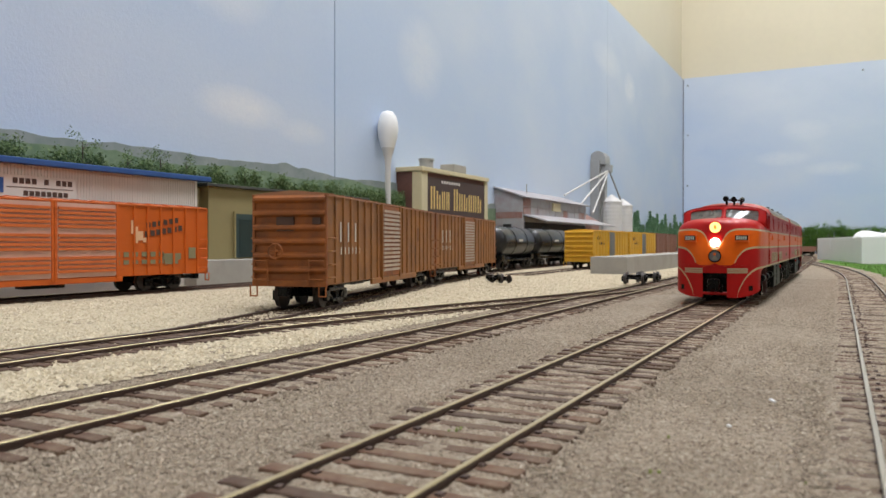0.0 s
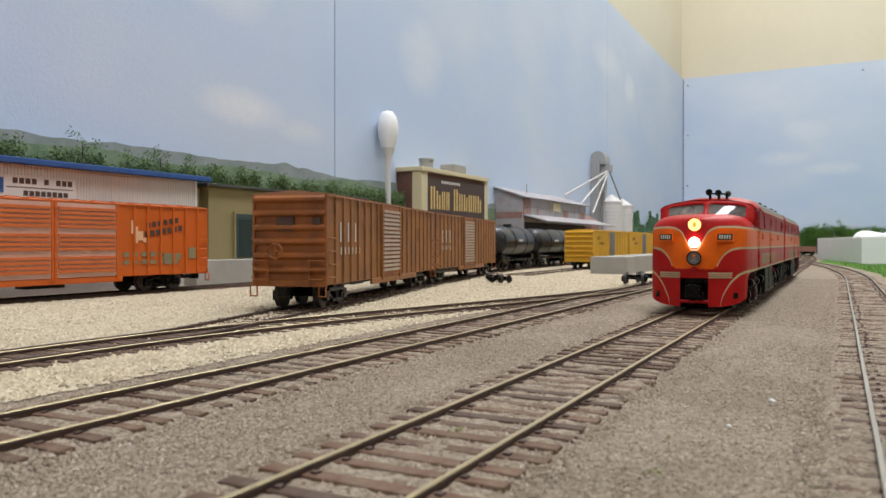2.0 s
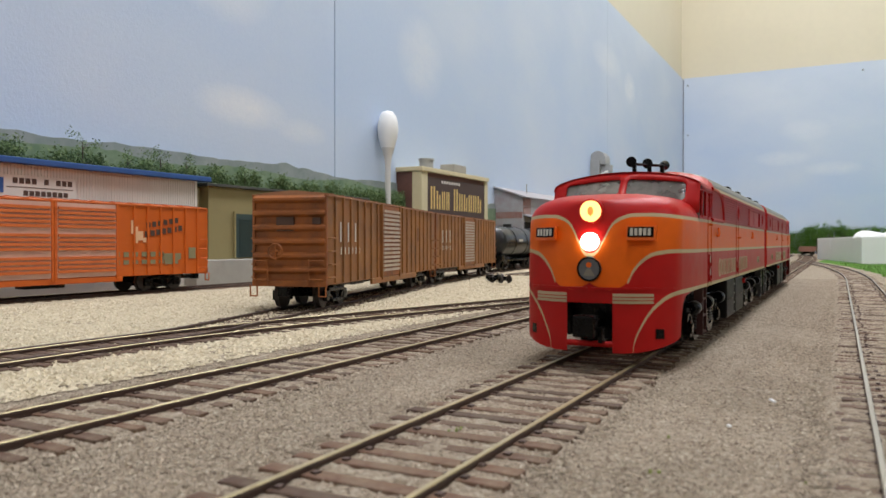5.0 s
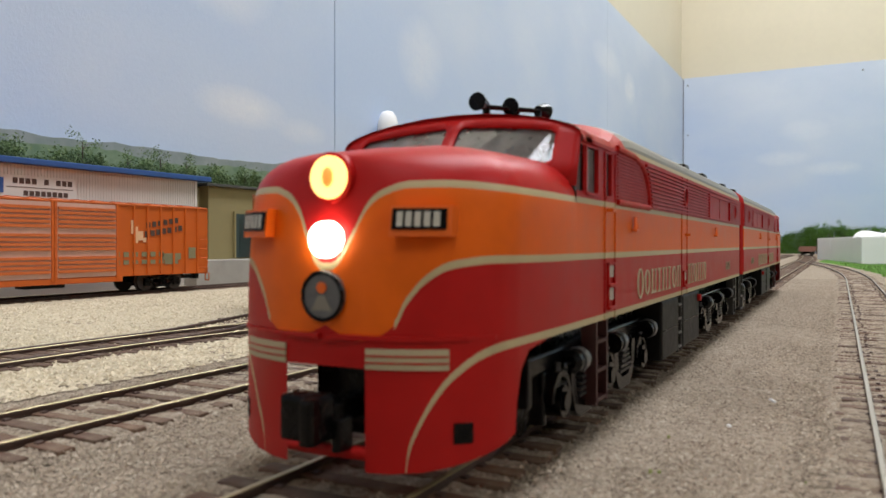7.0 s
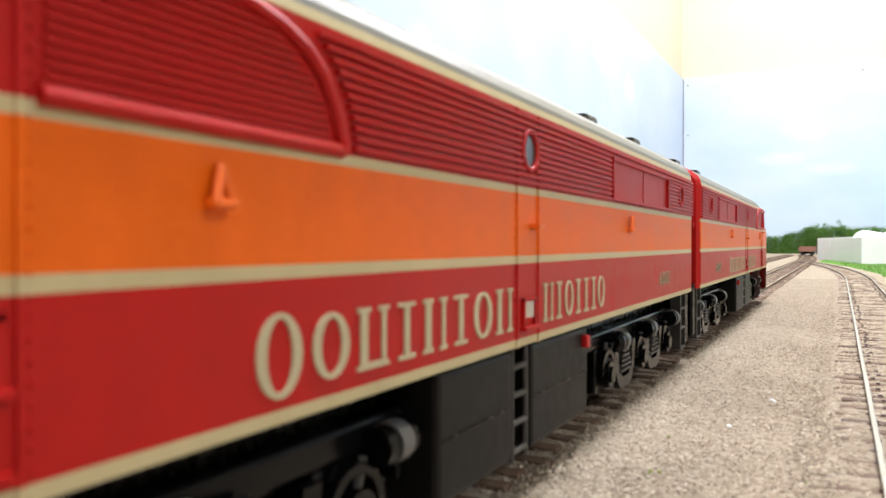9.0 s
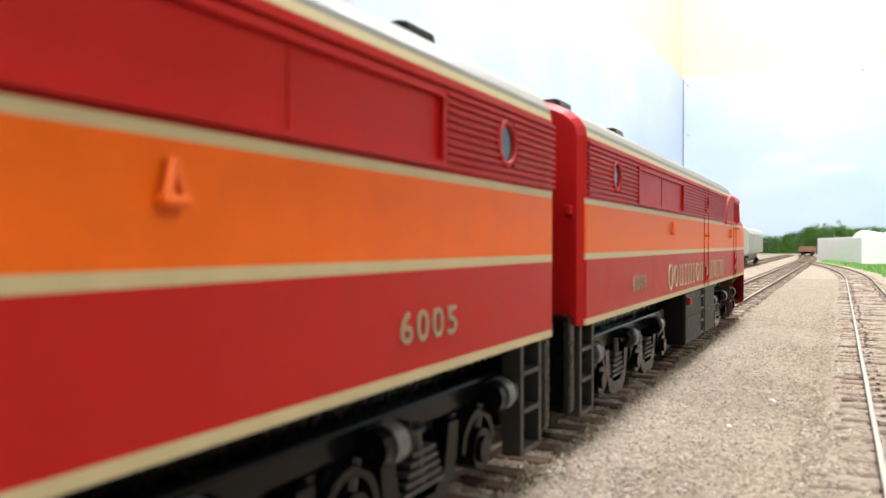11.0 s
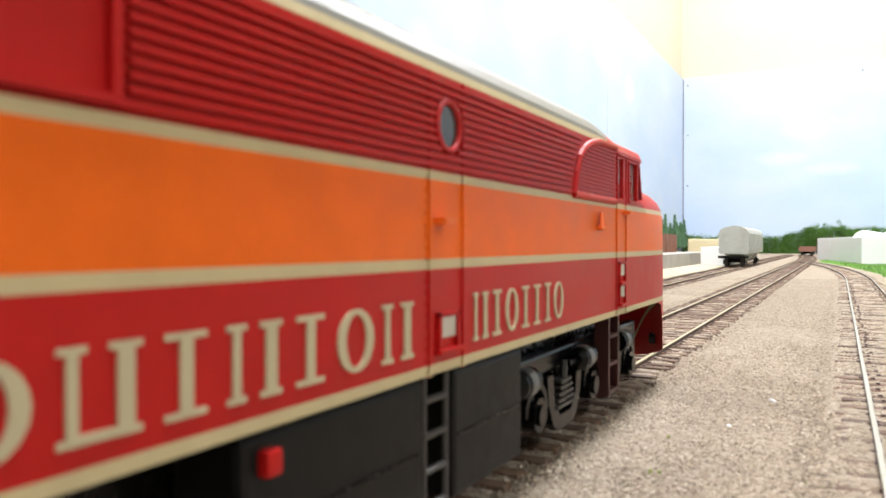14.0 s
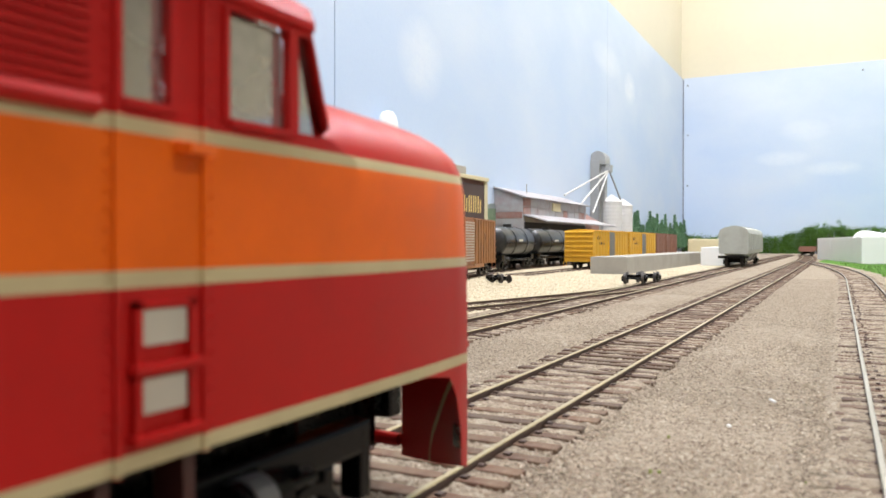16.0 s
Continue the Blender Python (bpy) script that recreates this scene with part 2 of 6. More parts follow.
def path_points(fn, s0, s1, step):
    out, n = [], max(2, int((s1 - s0) / step) + 1)
    for i in range(n):
        y = s0 + (s1 - s0) * i / (n - 1)
        x = fn(y)
        dx = (fn(y + 1e-4) - fn(y - 1e-4)) / 2e-4
        h = math.hypot(dx, 1)
        out.append((x, y, dx / h, 1 / h))
    return out


def tie_mesh():
    bm = bmesh.new()
    box(bm, -0.0154, 0.0154, -0.00140, 0.00140, -0.0042, -0.0010, 0.00035)
    me = bpy.data.meshes.new("tie")
    bm.to_mesh(me)
    bm.free()
    me.materials.append(M_TIE)
    return me


TIE = None


def track(fn, y0, y1, label, head, near=None, spikes=(0.0, 0.9), sink=0.0, length=1.0):
    global TIE
    TIE = TIE or tie_mesh()
    top = empty("track", Matrix(), label, "track", "layout tracks", kind="structure")
    pts = path_points(fn, y0, y1, 0.02)
    for side in (-1, 1):
        rings = []
        for x, y, tx, ty in pts:
            o = side * GAUGE_C / 2
            rings.append([(x + ty * (o + a), y - tx * (o + a), b) for a, b in RAIL_PROFILE])
        bm = bmesh.new()
        loft(bm, rings, close=True, cap0=True, cap1=True)
        for f in bm.faces:
            c = f.calc_center_median()
            f.material_index = 1 if c.z > -0.00022 else 0
        part("rail", bm, [M_RAIL, head], top)
    ties = path_points(fn, y0 + 0.003, y1 - 0.003, TIE_STEP)
    rnd = random.Random(len(label))
    rest_v, rest_f = [], []
    cv, cf = [], []
    base = [(v.co.x, v.co.y, v.co.z) for v in TIE.vertices]
    polys = [tuple(p.vertices) for p in TIE.polygons]
    for x, y, tx, ty in ties:
        ang = math.degrees(math.atan2(-tx, ty)) + rnd.uniform(-1.2, 1.2)
        jx, jy = rnd.uniform(-0.0006, 0.0006), rnd.uniform(-0.0003, 0.0003)
        m = pose(x + jx, y + jy, rnd.uniform(-0.0002, 0.0001) - sink, 0, 0, ang) @ Matrix.Diagonal((length * rnd.uniform(0.96, 1.03), rnd.uniform(0.88, 1.1), 1, 1))
        if near and near[0] <= y <= near[1]:
            put("tie", TIE, top, m)
        else:
            k = len(rest_v)
            rest_v += [m @ Vector(v) for v in base]
            rest_f += [tuple(i + k for i in p) for p in polys]
        if spikes[0] <= y <= spikes[1]:
            for o in (-GAUGE_C / 2, GAUGE_C / 2):
                for d in (-0.0012, 0.0012):
                    k = len(cv)
                    for a in (-0.00045, 0.00045):
                        for b in (-0.0005, 0.0005):
                            for c in (-0.0013, -0.0007):
                                cv.append(m @ Vector((o + d + a, b, c)))
                    cf += [tuple(i + k for i in q) for q in ((0, 1, 3, 2), (4, 6, 7, 5), (0, 4, 5, 1), (2, 3, 7, 6), (1, 5, 7, 3))]
    if rest_v:
        put("tie_row", mesh_from("tie_row", rest_v, rest_f, M_TIE), top)["kind"] = "stuff"
    if cv:
        put("spike_row", mesh_from("spike_row", cv, cf, M_RAIL), top)["kind"] = "stuff"
    return top


def sstep(a, b, v):
    k = min(1, max(0, (v - a) / (b - a)))
    return k * k * (3 - 2 * k)


def f_main(y):
    return X_MAIN - 0.05 * max(0, y - 1.3) ** 2


def f_right(y):
    return X_RIGHT - 0.145 * max(0, y - 0.62) ** 2


def f_left(y):
    return X_LEFT


# ---- locomotives ----
LOCO_LEN, HALF_W = 0.2075, 0.0183
Z_SILL, Z_BELT, Z_TOPLINE, Z_GUTTER, Z_ROOF = 0.0158, 0.0245, 0.0318, 0.0404, 0.0466
LOCO_SCALE = 1.023
NOSE_W, NOSE_D, NOSE_P, NOSE_Y = 0.0177, 0.0125, 2.12, 0.0003


def loco_paint():
    """Red, orange and cream livery; the bands sweep down over the nose with the distance from the centre line."""
    m, t, n, l, b = nodes_of("loco_livery")
    vec = t.nodes.new("ShaderNodeTexCoord").outputs["Object"]
    sp = t.nodes.new("ShaderNodeSeparateXYZ")
    l.new(vec, sp.inputs[0])
    y, z = sp.outputs[1], sp.outputs[2]
    ax = mth(t, "MAXIMUM", mth(t, "ABSOLUTE", sp.outputs[0]), mth(t, "MULTIPLY", mth(t, "GREATER_THAN", y, 0.045), 0.0183))
    rear = mth(t, "GREATER_THAN", y, LOCO_LEN - 0.0009)

    def curve(pts):
        n = t.nodes.new("ShaderNodeFloatCurve")
        c = n.mapping.curves[0]
        n.mapping.extend = "HORIZONTAL"
        while len(c.points) < len(pts):
            c.points.new(0.5, 0.5)
        for p, (a, v) in zip(c.points, pts):
            p.location = (a / 0.02, v / 0.05)
        n.mapping.update()
        l.new(mth(t, "DIVIDE", ax, 0.02), n.inputs["Value"])
        return mth(t, "MULTIPLY", n.outputs[0], 0.05)
    up = curve([(0.0, 0.0238), (0.0013, 0.0242), (0.0028, 0.0268), (0.0046, 0.0302), (0.0072, 0.0319), (0.0100, 0.0323), (0.0183, Z_TOPLINE)])
    low = curve([(0.0, 0.0177), (0.0078, 0.0177), (0.0092, 0.0204), (0.0118, 0.0233), (0.0145, 0.0243), (0.0182, Z_BELT)])
    sill = curve([(0.0, 0.0), (0.0086, 0.0), (0.0094, 0.0052), (0.0106, 0.0083), (0.0122, 0.0113), (0.0139, 0.0134), (0.0160, 0.0151), (0.0182, Z_SILL)])

    def line(at, half):
        return mth(t, "COMPARE", z, at, half)
    red, orange, cream = (0.40, 0.007, 0.006), (0.72, 0.118, 0.003), (0.47, 0.39, 0.22)
    inside = mth(t, "MULTIPLY", mth(t, "GREATER_THAN", z, low), mth(t, "LESS_THAN", z, up))
    c = mixc(t, inside, red, orange)
    on_sides = mth(t, "GREATER_THAN", ax, 0.0080)
    s = mth(t, "MAXIMUM", line(up, 0.00038), mth(t, "MULTIPLY", line(low, 0.00042), on_sides))
    s = mth(t, "MAXIMUM", s, line(sill, 0.00045))
    roofed = mth(t, "MULTIPLY", mth(t, "GREATER_THAN", y, 0.0538), mth(t, "LESS_THAN", y, LOCO_LEN - 0.0015))
    s = mth(t, "MAXIMUM", s, mth(t, "MULTIPLY", line(Z_GUTTER + 0.0003, 0.0004), roofed))
    c = mixc(t, s, c, cream)
    c = mixc(t, mth(t, "MULTIPLY", roofed, mth(t, "GREATER_THAN", z, Z_GUTTER + 0.0007)), c, (0.19, 0.188, 0.165))
    c = mixc(t, rear, c, red)
    f = noise_tex(t, 260, 5, 0.6, vec)
    c = mixc(t, 0.5, c, mixc(t, 1.0, c, ramp(t, f, [(0.3, 0.82), (0.7, 1.08)]), "MULTIPLY"))
    l.new(c, b.inputs["Base Color"])
    b.inputs["Specular IOR Level"].default_value = 0.22
    l.new(ramp(t, f, [(0.2, 0.36), (0.8, 0.48)]), b.inputs["Roughness"])
    l.new(bump(t, noise_tex(t, 1800, 3, 0.6, vec), 0.00006, 0.3), b.inputs["Normal"])
    return m


M_LOCO = loco_paint()
M_LRED = paint("loco_red", (0.40, 0.007, 0.006), 0.42, var=0.08, spec=0.22)
M_LORANGE = paint("loco_orange", (0.72, 0.118, 0.003), 0.42, var=0.05)
M_GLASS_DARK = paint("cab_glass", (0.055, 0.055, 0.05), 0.08, var=0.2, scale=150, spec=0.8)
M_BARS_DULL = paint("dull_emblem", (0.22, 0.20, 0.16), 0.6, var=0.15)
M_NUMBER = paint("faded_number", (0.28, 0.23, 0.135), 0.55, var=0.12)
M_IRON = paint("dark_iron", (0.05, 0.048, 0.046), 0.45, 0.3, var=0.2, scale=900)
M_CABIN = paint("cab_inside", (0.22, 0.22, 0.21), 0.7, var=0.15)
M_GLOSSBLACK = paint("gloss_black_plastic", (0.0032, 0.0032, 0.0033), 0.22, var=0.25, scale=900, spec=0.17)
M_LADDER = paint("ladder_brown", (0.055, 0.012, 0.010), 0.5, var=0.2)
M_SILVER = paint("silver_trim", (0.55, 0.52, 0.44), 0.4, 0.3, var=0.1)


def clear_glass():
    m, t, n, l, b = nodes_of("clear_pane")
    tr, gl, fr, mx = n.new("ShaderNodeBsdfTransparent"), n.new("ShaderNodeBsdfGlossy"), n.new("ShaderNodeFresnel"), n.new("ShaderNodeMixShader")
    tr.inputs[0].default_value = (0.80, 0.82, 0.80, 1)
    gl.inputs["Roughness"].default_value = 0.06
    fr.inputs["IOR"].default_value = 2.3
    l.new(fr.outputs[0], mx.inputs[0])
    l.new(tr.outputs[0], mx.inputs[1])
    l.new(gl.outputs[0], mx.inputs[2])
    hz, mz = n.new("ShaderNodeBsdfTranslucent"), n.new("ShaderNodeMixShader")
    df, md = n.new("ShaderNodeBsdfDiffuse"), n.new("ShaderNodeMixShader")
    hz.inputs[0].default_value = df.inputs[0].default_value = (0.72, 0.71, 0.68, 1)
    md.inputs[0].default_value = 0.5
    l.new(hz.outputs[0], md.inputs[1])
    l.new(df.outputs[0], md.inputs[2])
    l.new(ramp(t, noise_tex(t, 300, 4, 0.6), [(0.3, 0.22), (0.7, 0.40)]), mz.inputs[0])
    l.new(mx.outputs[0], mz.inputs[1])
    l.new(md.outputs[0], mz.inputs[2])
    l.new(mz.outputs[0], n["Material Output"].inputs["Surface"])
    return m


M_GLASS = clear_glass()


def glow(name, col, strength):
    m, t, n, l, b = nodes_of(name)
    b.inputs["Base Color"].default_value = (*col, 1)
    b.inputs["Emission Color"].default_value = (*col, 1)
    b.inputs["Emission Strength"].default_value = strength
    return m


M_HEAD_LOW = glow("headlight_white", (1.0, 0.90, 0.70), 18)
M_BULB = glow("headlight_bulb", (0.9, 0.36, 0.06), 0.7)
M_HEAD_UP = glow("headlight_warm", (1.0, 0.60, 0.20), 1.9)


def arc_profile(w, zs, z_sh, z_top, n=8, px=0.75, pz=0.95):
    """Half section from the lower edge up the side and over the shoulder to the centre line, then mirrored."""
    half = [(w, z) for z in zs]
    for i in range(1, n + 1):
        a = math.pi / 2 * i / n
        half.append((w * max(0.0, math.cos(a)) ** px, z_sh + (z_top - z_sh) * math.sin(a) ** pz))
    half[-1] = (0.0, z_top)
    return half + [(-x, z) for x, z in half[-2::-1]]


CAB_EDGE = [(0.0186, 0.0395), (0.0186, 0.0400), (0.0181, 0.0410), (0.0168, 0.0418), (0.0140, 0.0427), (0.0100, 0.0435), (0.0050, 0.0441), (0.0, 0.0443)]
SILL_Z, HEAD_Z, EAVE_Z = 0.0330, 0.0390, 0.0394


def cab_section(y_side, y_roof=None):
    """One cross section of the cab: side wall, eave and low arched roof; y may follow the height and the width."""
    half = [(HALF_W, z, y_side(z)) for z in (Z_SILL - 0.0004, 0.0185, Z_BELT, 0.0285, Z_TOPLINE, SILL_Z, HEAD_Z, EAVE_Z)]
    for x, z in CAB_EDGE:
        half.append((x, z, y_roof(x) if y_roof else y_side(EAVE_Z)))
    return [(x, y, z) for x, z, y in half] + [(-x, y, z) for x, z, y in half[-2::-1]]


def slanted(y, k):
    return lambda z: y + k * max(0.0, z - SILL_Z)


def hull(cs):
    bm = bmesh.new()
    zs = [Z_SILL - 0.0004, 0.0185, Z_BELT, 0.0285, Z_TOPLINE, SILL_Z, HEAD_Z, Z_GUTTER]
    edge = 0.0340 + cs
    rings = [cab_section(lambda z: 0.0292 if z < SILL_Z else 0.0320 + cs + 0.31 * (z - SILL_Z), lambda x: 0.0318 + (edge - 0.0318) * (x / 0.0187) ** 2)]
    rings.append(cab_section(slanted(0.0331 + cs, 0.30), lambda x: max(0.0352, edge + 0.0008)))
    for y in (0.0352, 0.0363, 0.0414, 0.0455, 0.0484):
        rings.append(cab_section(slanted(y + cs, 0)))
    rear_cab = rings[-1]
    for k, y in ((0.35, 0.0510), (0.75, 0.0540)):
        rings.append([(a[0] + (x - a[0]) * k, y + cs * (1 - k), a[2] + (z - a[2]) * k) for a, (x, z) in zip(rear_cab, arc_profile(HALF_W, zs, Z_GUTTER, Z_ROOF))])
    for y in (0.060, 0.07, 0.1, 0.13, 0.16, 0.19, LOCO_LEN - 0.0012, LOCO_LEN):
        end = y == LOCO_LEN
        w, zt = HALF_W - (0.0010 if end else 0), Z_ROOF - (0.0008 if end else 0)
        rings.append([(x, y, z) for x, z in arc_profile(w, zs, Z_GUTTER, zt)])
    loft(bm, rings, cap1=True)
    # window openings in the cab sides: quarter light, cab window and door window
    kill = []
    for f in bm.faces:
        c = f.calc_center_median()
        if SILL_Z < c.z < HEAD_Z and abs(c.x) > 0.018 and (0.0333 < c.y - cs < 0.0352 or 0.0363 < c.y - cs < 0.0414 or 0.0455 < c.y - cs < 0.0484):
            kill.append(f)
    bmesh.ops.delete(bm, geom=kill, context="FACES")
    bmesh.ops.recalc_face_normals(bm, faces=bm.faces)
    return bm


def nose_depth(w):
    return NOSE_Y + NOSE_D * (1 - (1 - (min(w, NOSE_W) / NOSE_W) ** NOSE_P) ** (1 / NOSE_P))


def nose(cs):
    bm = bmesh.new()
    ws = [0.0050, 0.0075, 0.0105, 0.0128, 0.0145, 0.0157, 0.0165, 0.0171]
    rings = [(w, nose_depth(w), 0.0028 + 0.0030 * max(0.0, nose_depth(w) - 0.0018) / 0.0085) for w in ws]
    rings += [(0.01735, 0.0109, 0.0060), (0.01742, 0.01115, 0.0092), (0.0175, 0.0122, 0.0126), (NOSE_W, 0.0140, 0.0145), (0.0181, 0.0190, 0.0153), (HALF_W - 0.00005, 0.0245, 0.0154), (HALF_W, 0.0292, 0.0154), (HALF_W - 0.00003, max(0.0298, 0.0326 + cs), 0.0157)]
    skin = []
    for w, y, zb in rings:
        zt = 0.0349 + 0.0023 * min(1, (y / 0.011)) ** 0.5 + 0.0008 * min(1, y / 0.03)
        if y > 0.0294:
            zt = 0.0362
        zs = [zb, max(zb + 0.0002, 0.0045), max(zb + 0.0004, 0.0085), max(zb + 0.0006, 0.0134), 0.0166, 0.0200, 0.0240, 0.0280, 0.0308]
        pr = arc_profile(w, zs, 0.0308, zt, 7, 0.55, 0.9)
        skin.append([(x, y + max(0.0, z - 0.022) * 0.16 * (1 - min(1, y / 0.02)), z) for x, z in pr])
    rows = loft(bm, skin)
    # close the front between the two halves, above the coupler opening
    r, n = rows[0], len(rows[0])
    for i in range(3, n // 2):
        j = n - 1 - i
        if i + 1 < n // 2:
            bm.faces.new((r[i], r[j], r[j - 1], r[i + 1]))
        else:
            bm.faces.new((r[i], r[j], r[n // 2]))
    rings = [[(x, nose_y(x, 0.005) + d, z) for d, z in ((0, 0.0040), (0, 0.0052), (0.001, 0.0052), (0.001, 0.0040))] for x in (-0.0050, 0.0, 0.0050)]
    loft(bm, rings, close=True)
    bmesh.ops.recalc_face_normals(bm, faces=bm.faces)
    return bm


CAB_X = [-0.0182, -0.0172, -0.0154, -0.0149, -0.0142, -0.0115, -0.0075, -0.0035, -0.0014, -0.0009, 0.0009, 0.0014, 0.0035, 0.0075, 0.0115, 0.0142, 0.0149, 0.0154, 0.0172, 0.0182]


def cab_roof_z(x):
    x = abs(x)
    for (xa, za), (xb, zb) in zip(CAB_EDGE[1:], CAB_EDGE[2:]):
        if xb <= x <= xa:
            return za + (zb - za) * (xa - x) / (xa - xb)
    return CAB_EDGE[1][1]


def cab_rows(x, cs, inset=0.0):
    """Heights of the windshield wall at x: foot, sill, head, roof; the panes have rounded ends."""
    k = abs(x) / 0.015
    sill, head = 0.0383 - 0.0019 * k, 0.0422 - 0.0012 * k ** 1.5
    if abs(x) > 0.0145 or abs(x) < 0.0012:
        sill, head = sill + 0.0005, head - 0.0005
    out = []
    for z in (0.0335, sill, head, cab_roof_z(x) - 0.00015):
        mid, side = 0.0284 + 0.8 * (z - 0.0388), 0.0322 + cs + 0.31 * (z - SILL_Z)
        out.append((x, mid + (side - mid) * (abs(x) / 0.0182) ** 1.7 + inset, z))
    return out


def cab(cs):
    """Windshield wall of the cab with two openings and the centre post."""
    bm = bmesh.new()
    cols = [[bm.verts.new(p) for p in cab_rows(x, cs)] for x in CAB_X]
    for (a, b), (x0, x1) in zip(zip(cols, cols[1:]), zip(CAB_X, CAB_X[1:])):
        for i in range(3):
            if i == 1 and 0.0009 < abs(x0 + x1) / 2 < 0.0149:
                continue
            bm.faces.new((a[i], b[i], b[i + 1], a[i + 1]))
    bmesh.ops.recalc_face_normals(bm, faces=bm.faces)
    bmesh.ops.solidify(bm, geom=bm.faces[:], thickness=0.0003)
    return bm


def nose_y(x, z):
    """Depth of the nose skin at x and z."""
    y = nose_depth(min(abs(x), NOSE_W - 1e-5))
    return y + max(0.0, z - 0.022) * 0.16 * (1 - min(1, y / 0.02))


def nose_strip(bm, x0, x1, z0, z1, proud, n=8):
    rings = []
    for i in range(n + 1):
        x = x0 + (x1 - x0) * i / n
        ya, yb = nose_y(x, z0), nose_y(x, z1)
        rings.append([(x, ya - proud, z0), (x, yb - proud, z1), (x, yb + 0.0006, z1), (x, ya + 0.0006, z0)])
    loft(bm, rings, close=True, cap0=True, cap1=True)
    bmesh.ops.recalc_face_normals(bm, faces=bm.faces)


def plate_on(bm, a, b, c, d, th):
    """A thin plate on four corner points, th proud of them along the normal."""
    a, b, c, d = (Vector(p) for p in (a, b, c, d))
    nrm = (b - a).cross(d - a).normalized() * th
    lo = [bm.verts.new(p - nrm) for p in (a, b, c, d)]
    hi = [bm.verts.new(p + nrm) for p in (a, b, c, d)]
    bm.faces.new(hi)
    bm.faces.new(lo[::-1])
    for i in range(4):
        j = (i + 1) % 4
        bm.faces.new((lo[i], lo[j], hi[j], hi[i]))


def letter_bars(bm, s, y0, y1, z0, z1, shapes, thin=0.0001):
    """Plain shapes of lettering size on the side s, one for each character: o a ring, i a post, n a pair of posts, u a pair on a foot."""
    wide = {"O": 1.12, "o": 1.08, "i": 0.90, "n": 1.10, "u": 1.08}
    step = (y1 - y0) / sum(wide[c] for c in shapes)
    h, x = 0.00036, s * (HALF_W + thin / 2)
    y = y0
    for c in (shapes if s > 0 else shapes[::-1]):
        w = step * wide[c] * 0.80
        a = y + step * wide[c] * 0.10
        y += step * wide[c]
        zb, zt = (z0 - 0.0004, z1 + 0.0004) if c == "O" else (z0, z1)
        if c in "oO":
            mid, mz, n = a + w / 2, (zb + zt) / 2, 18
            ring = []
            for i in range(n):
                g = 2 * math.pi * i / n
                cy, cz = math.cos(g), math.sin(g)
                o, q = (mid + cy * w / 2, mz + cz * (zt - zb) / 2), (mid + cy * w * 0.28, mz + cz * ((zt - zb) / 2 - h))
                ring.append([(x - thin, *o), (x + thin, *o), (x + thin, *q), (x - thin, *q)])
            loft(bm, ring + ring[:1], close=True)
            continue
        posts = [(a + w * 0.38, w * 0.24)] if c == "i" else [(a + w * 0.08, w * 0.22), (a + w * 0.76, w * 0.14)]
        for p, q in posts:
            box(bm, x - thin, x + thin, p, p + q, zb, zt)
            for z in (zb, zt - h):
                e = w * (0.26 if c == "i" else 0.10)
                box(bm, x - thin * 0.9, x + thin * 0.9, p - e, p + q + e, z, z + h)
        if c == "u":
            box(bm, x - thin * 0.8, x + thin * 0.8, a + w * 0.1, a + w * 0.9, zb, zb + h * 1.3)


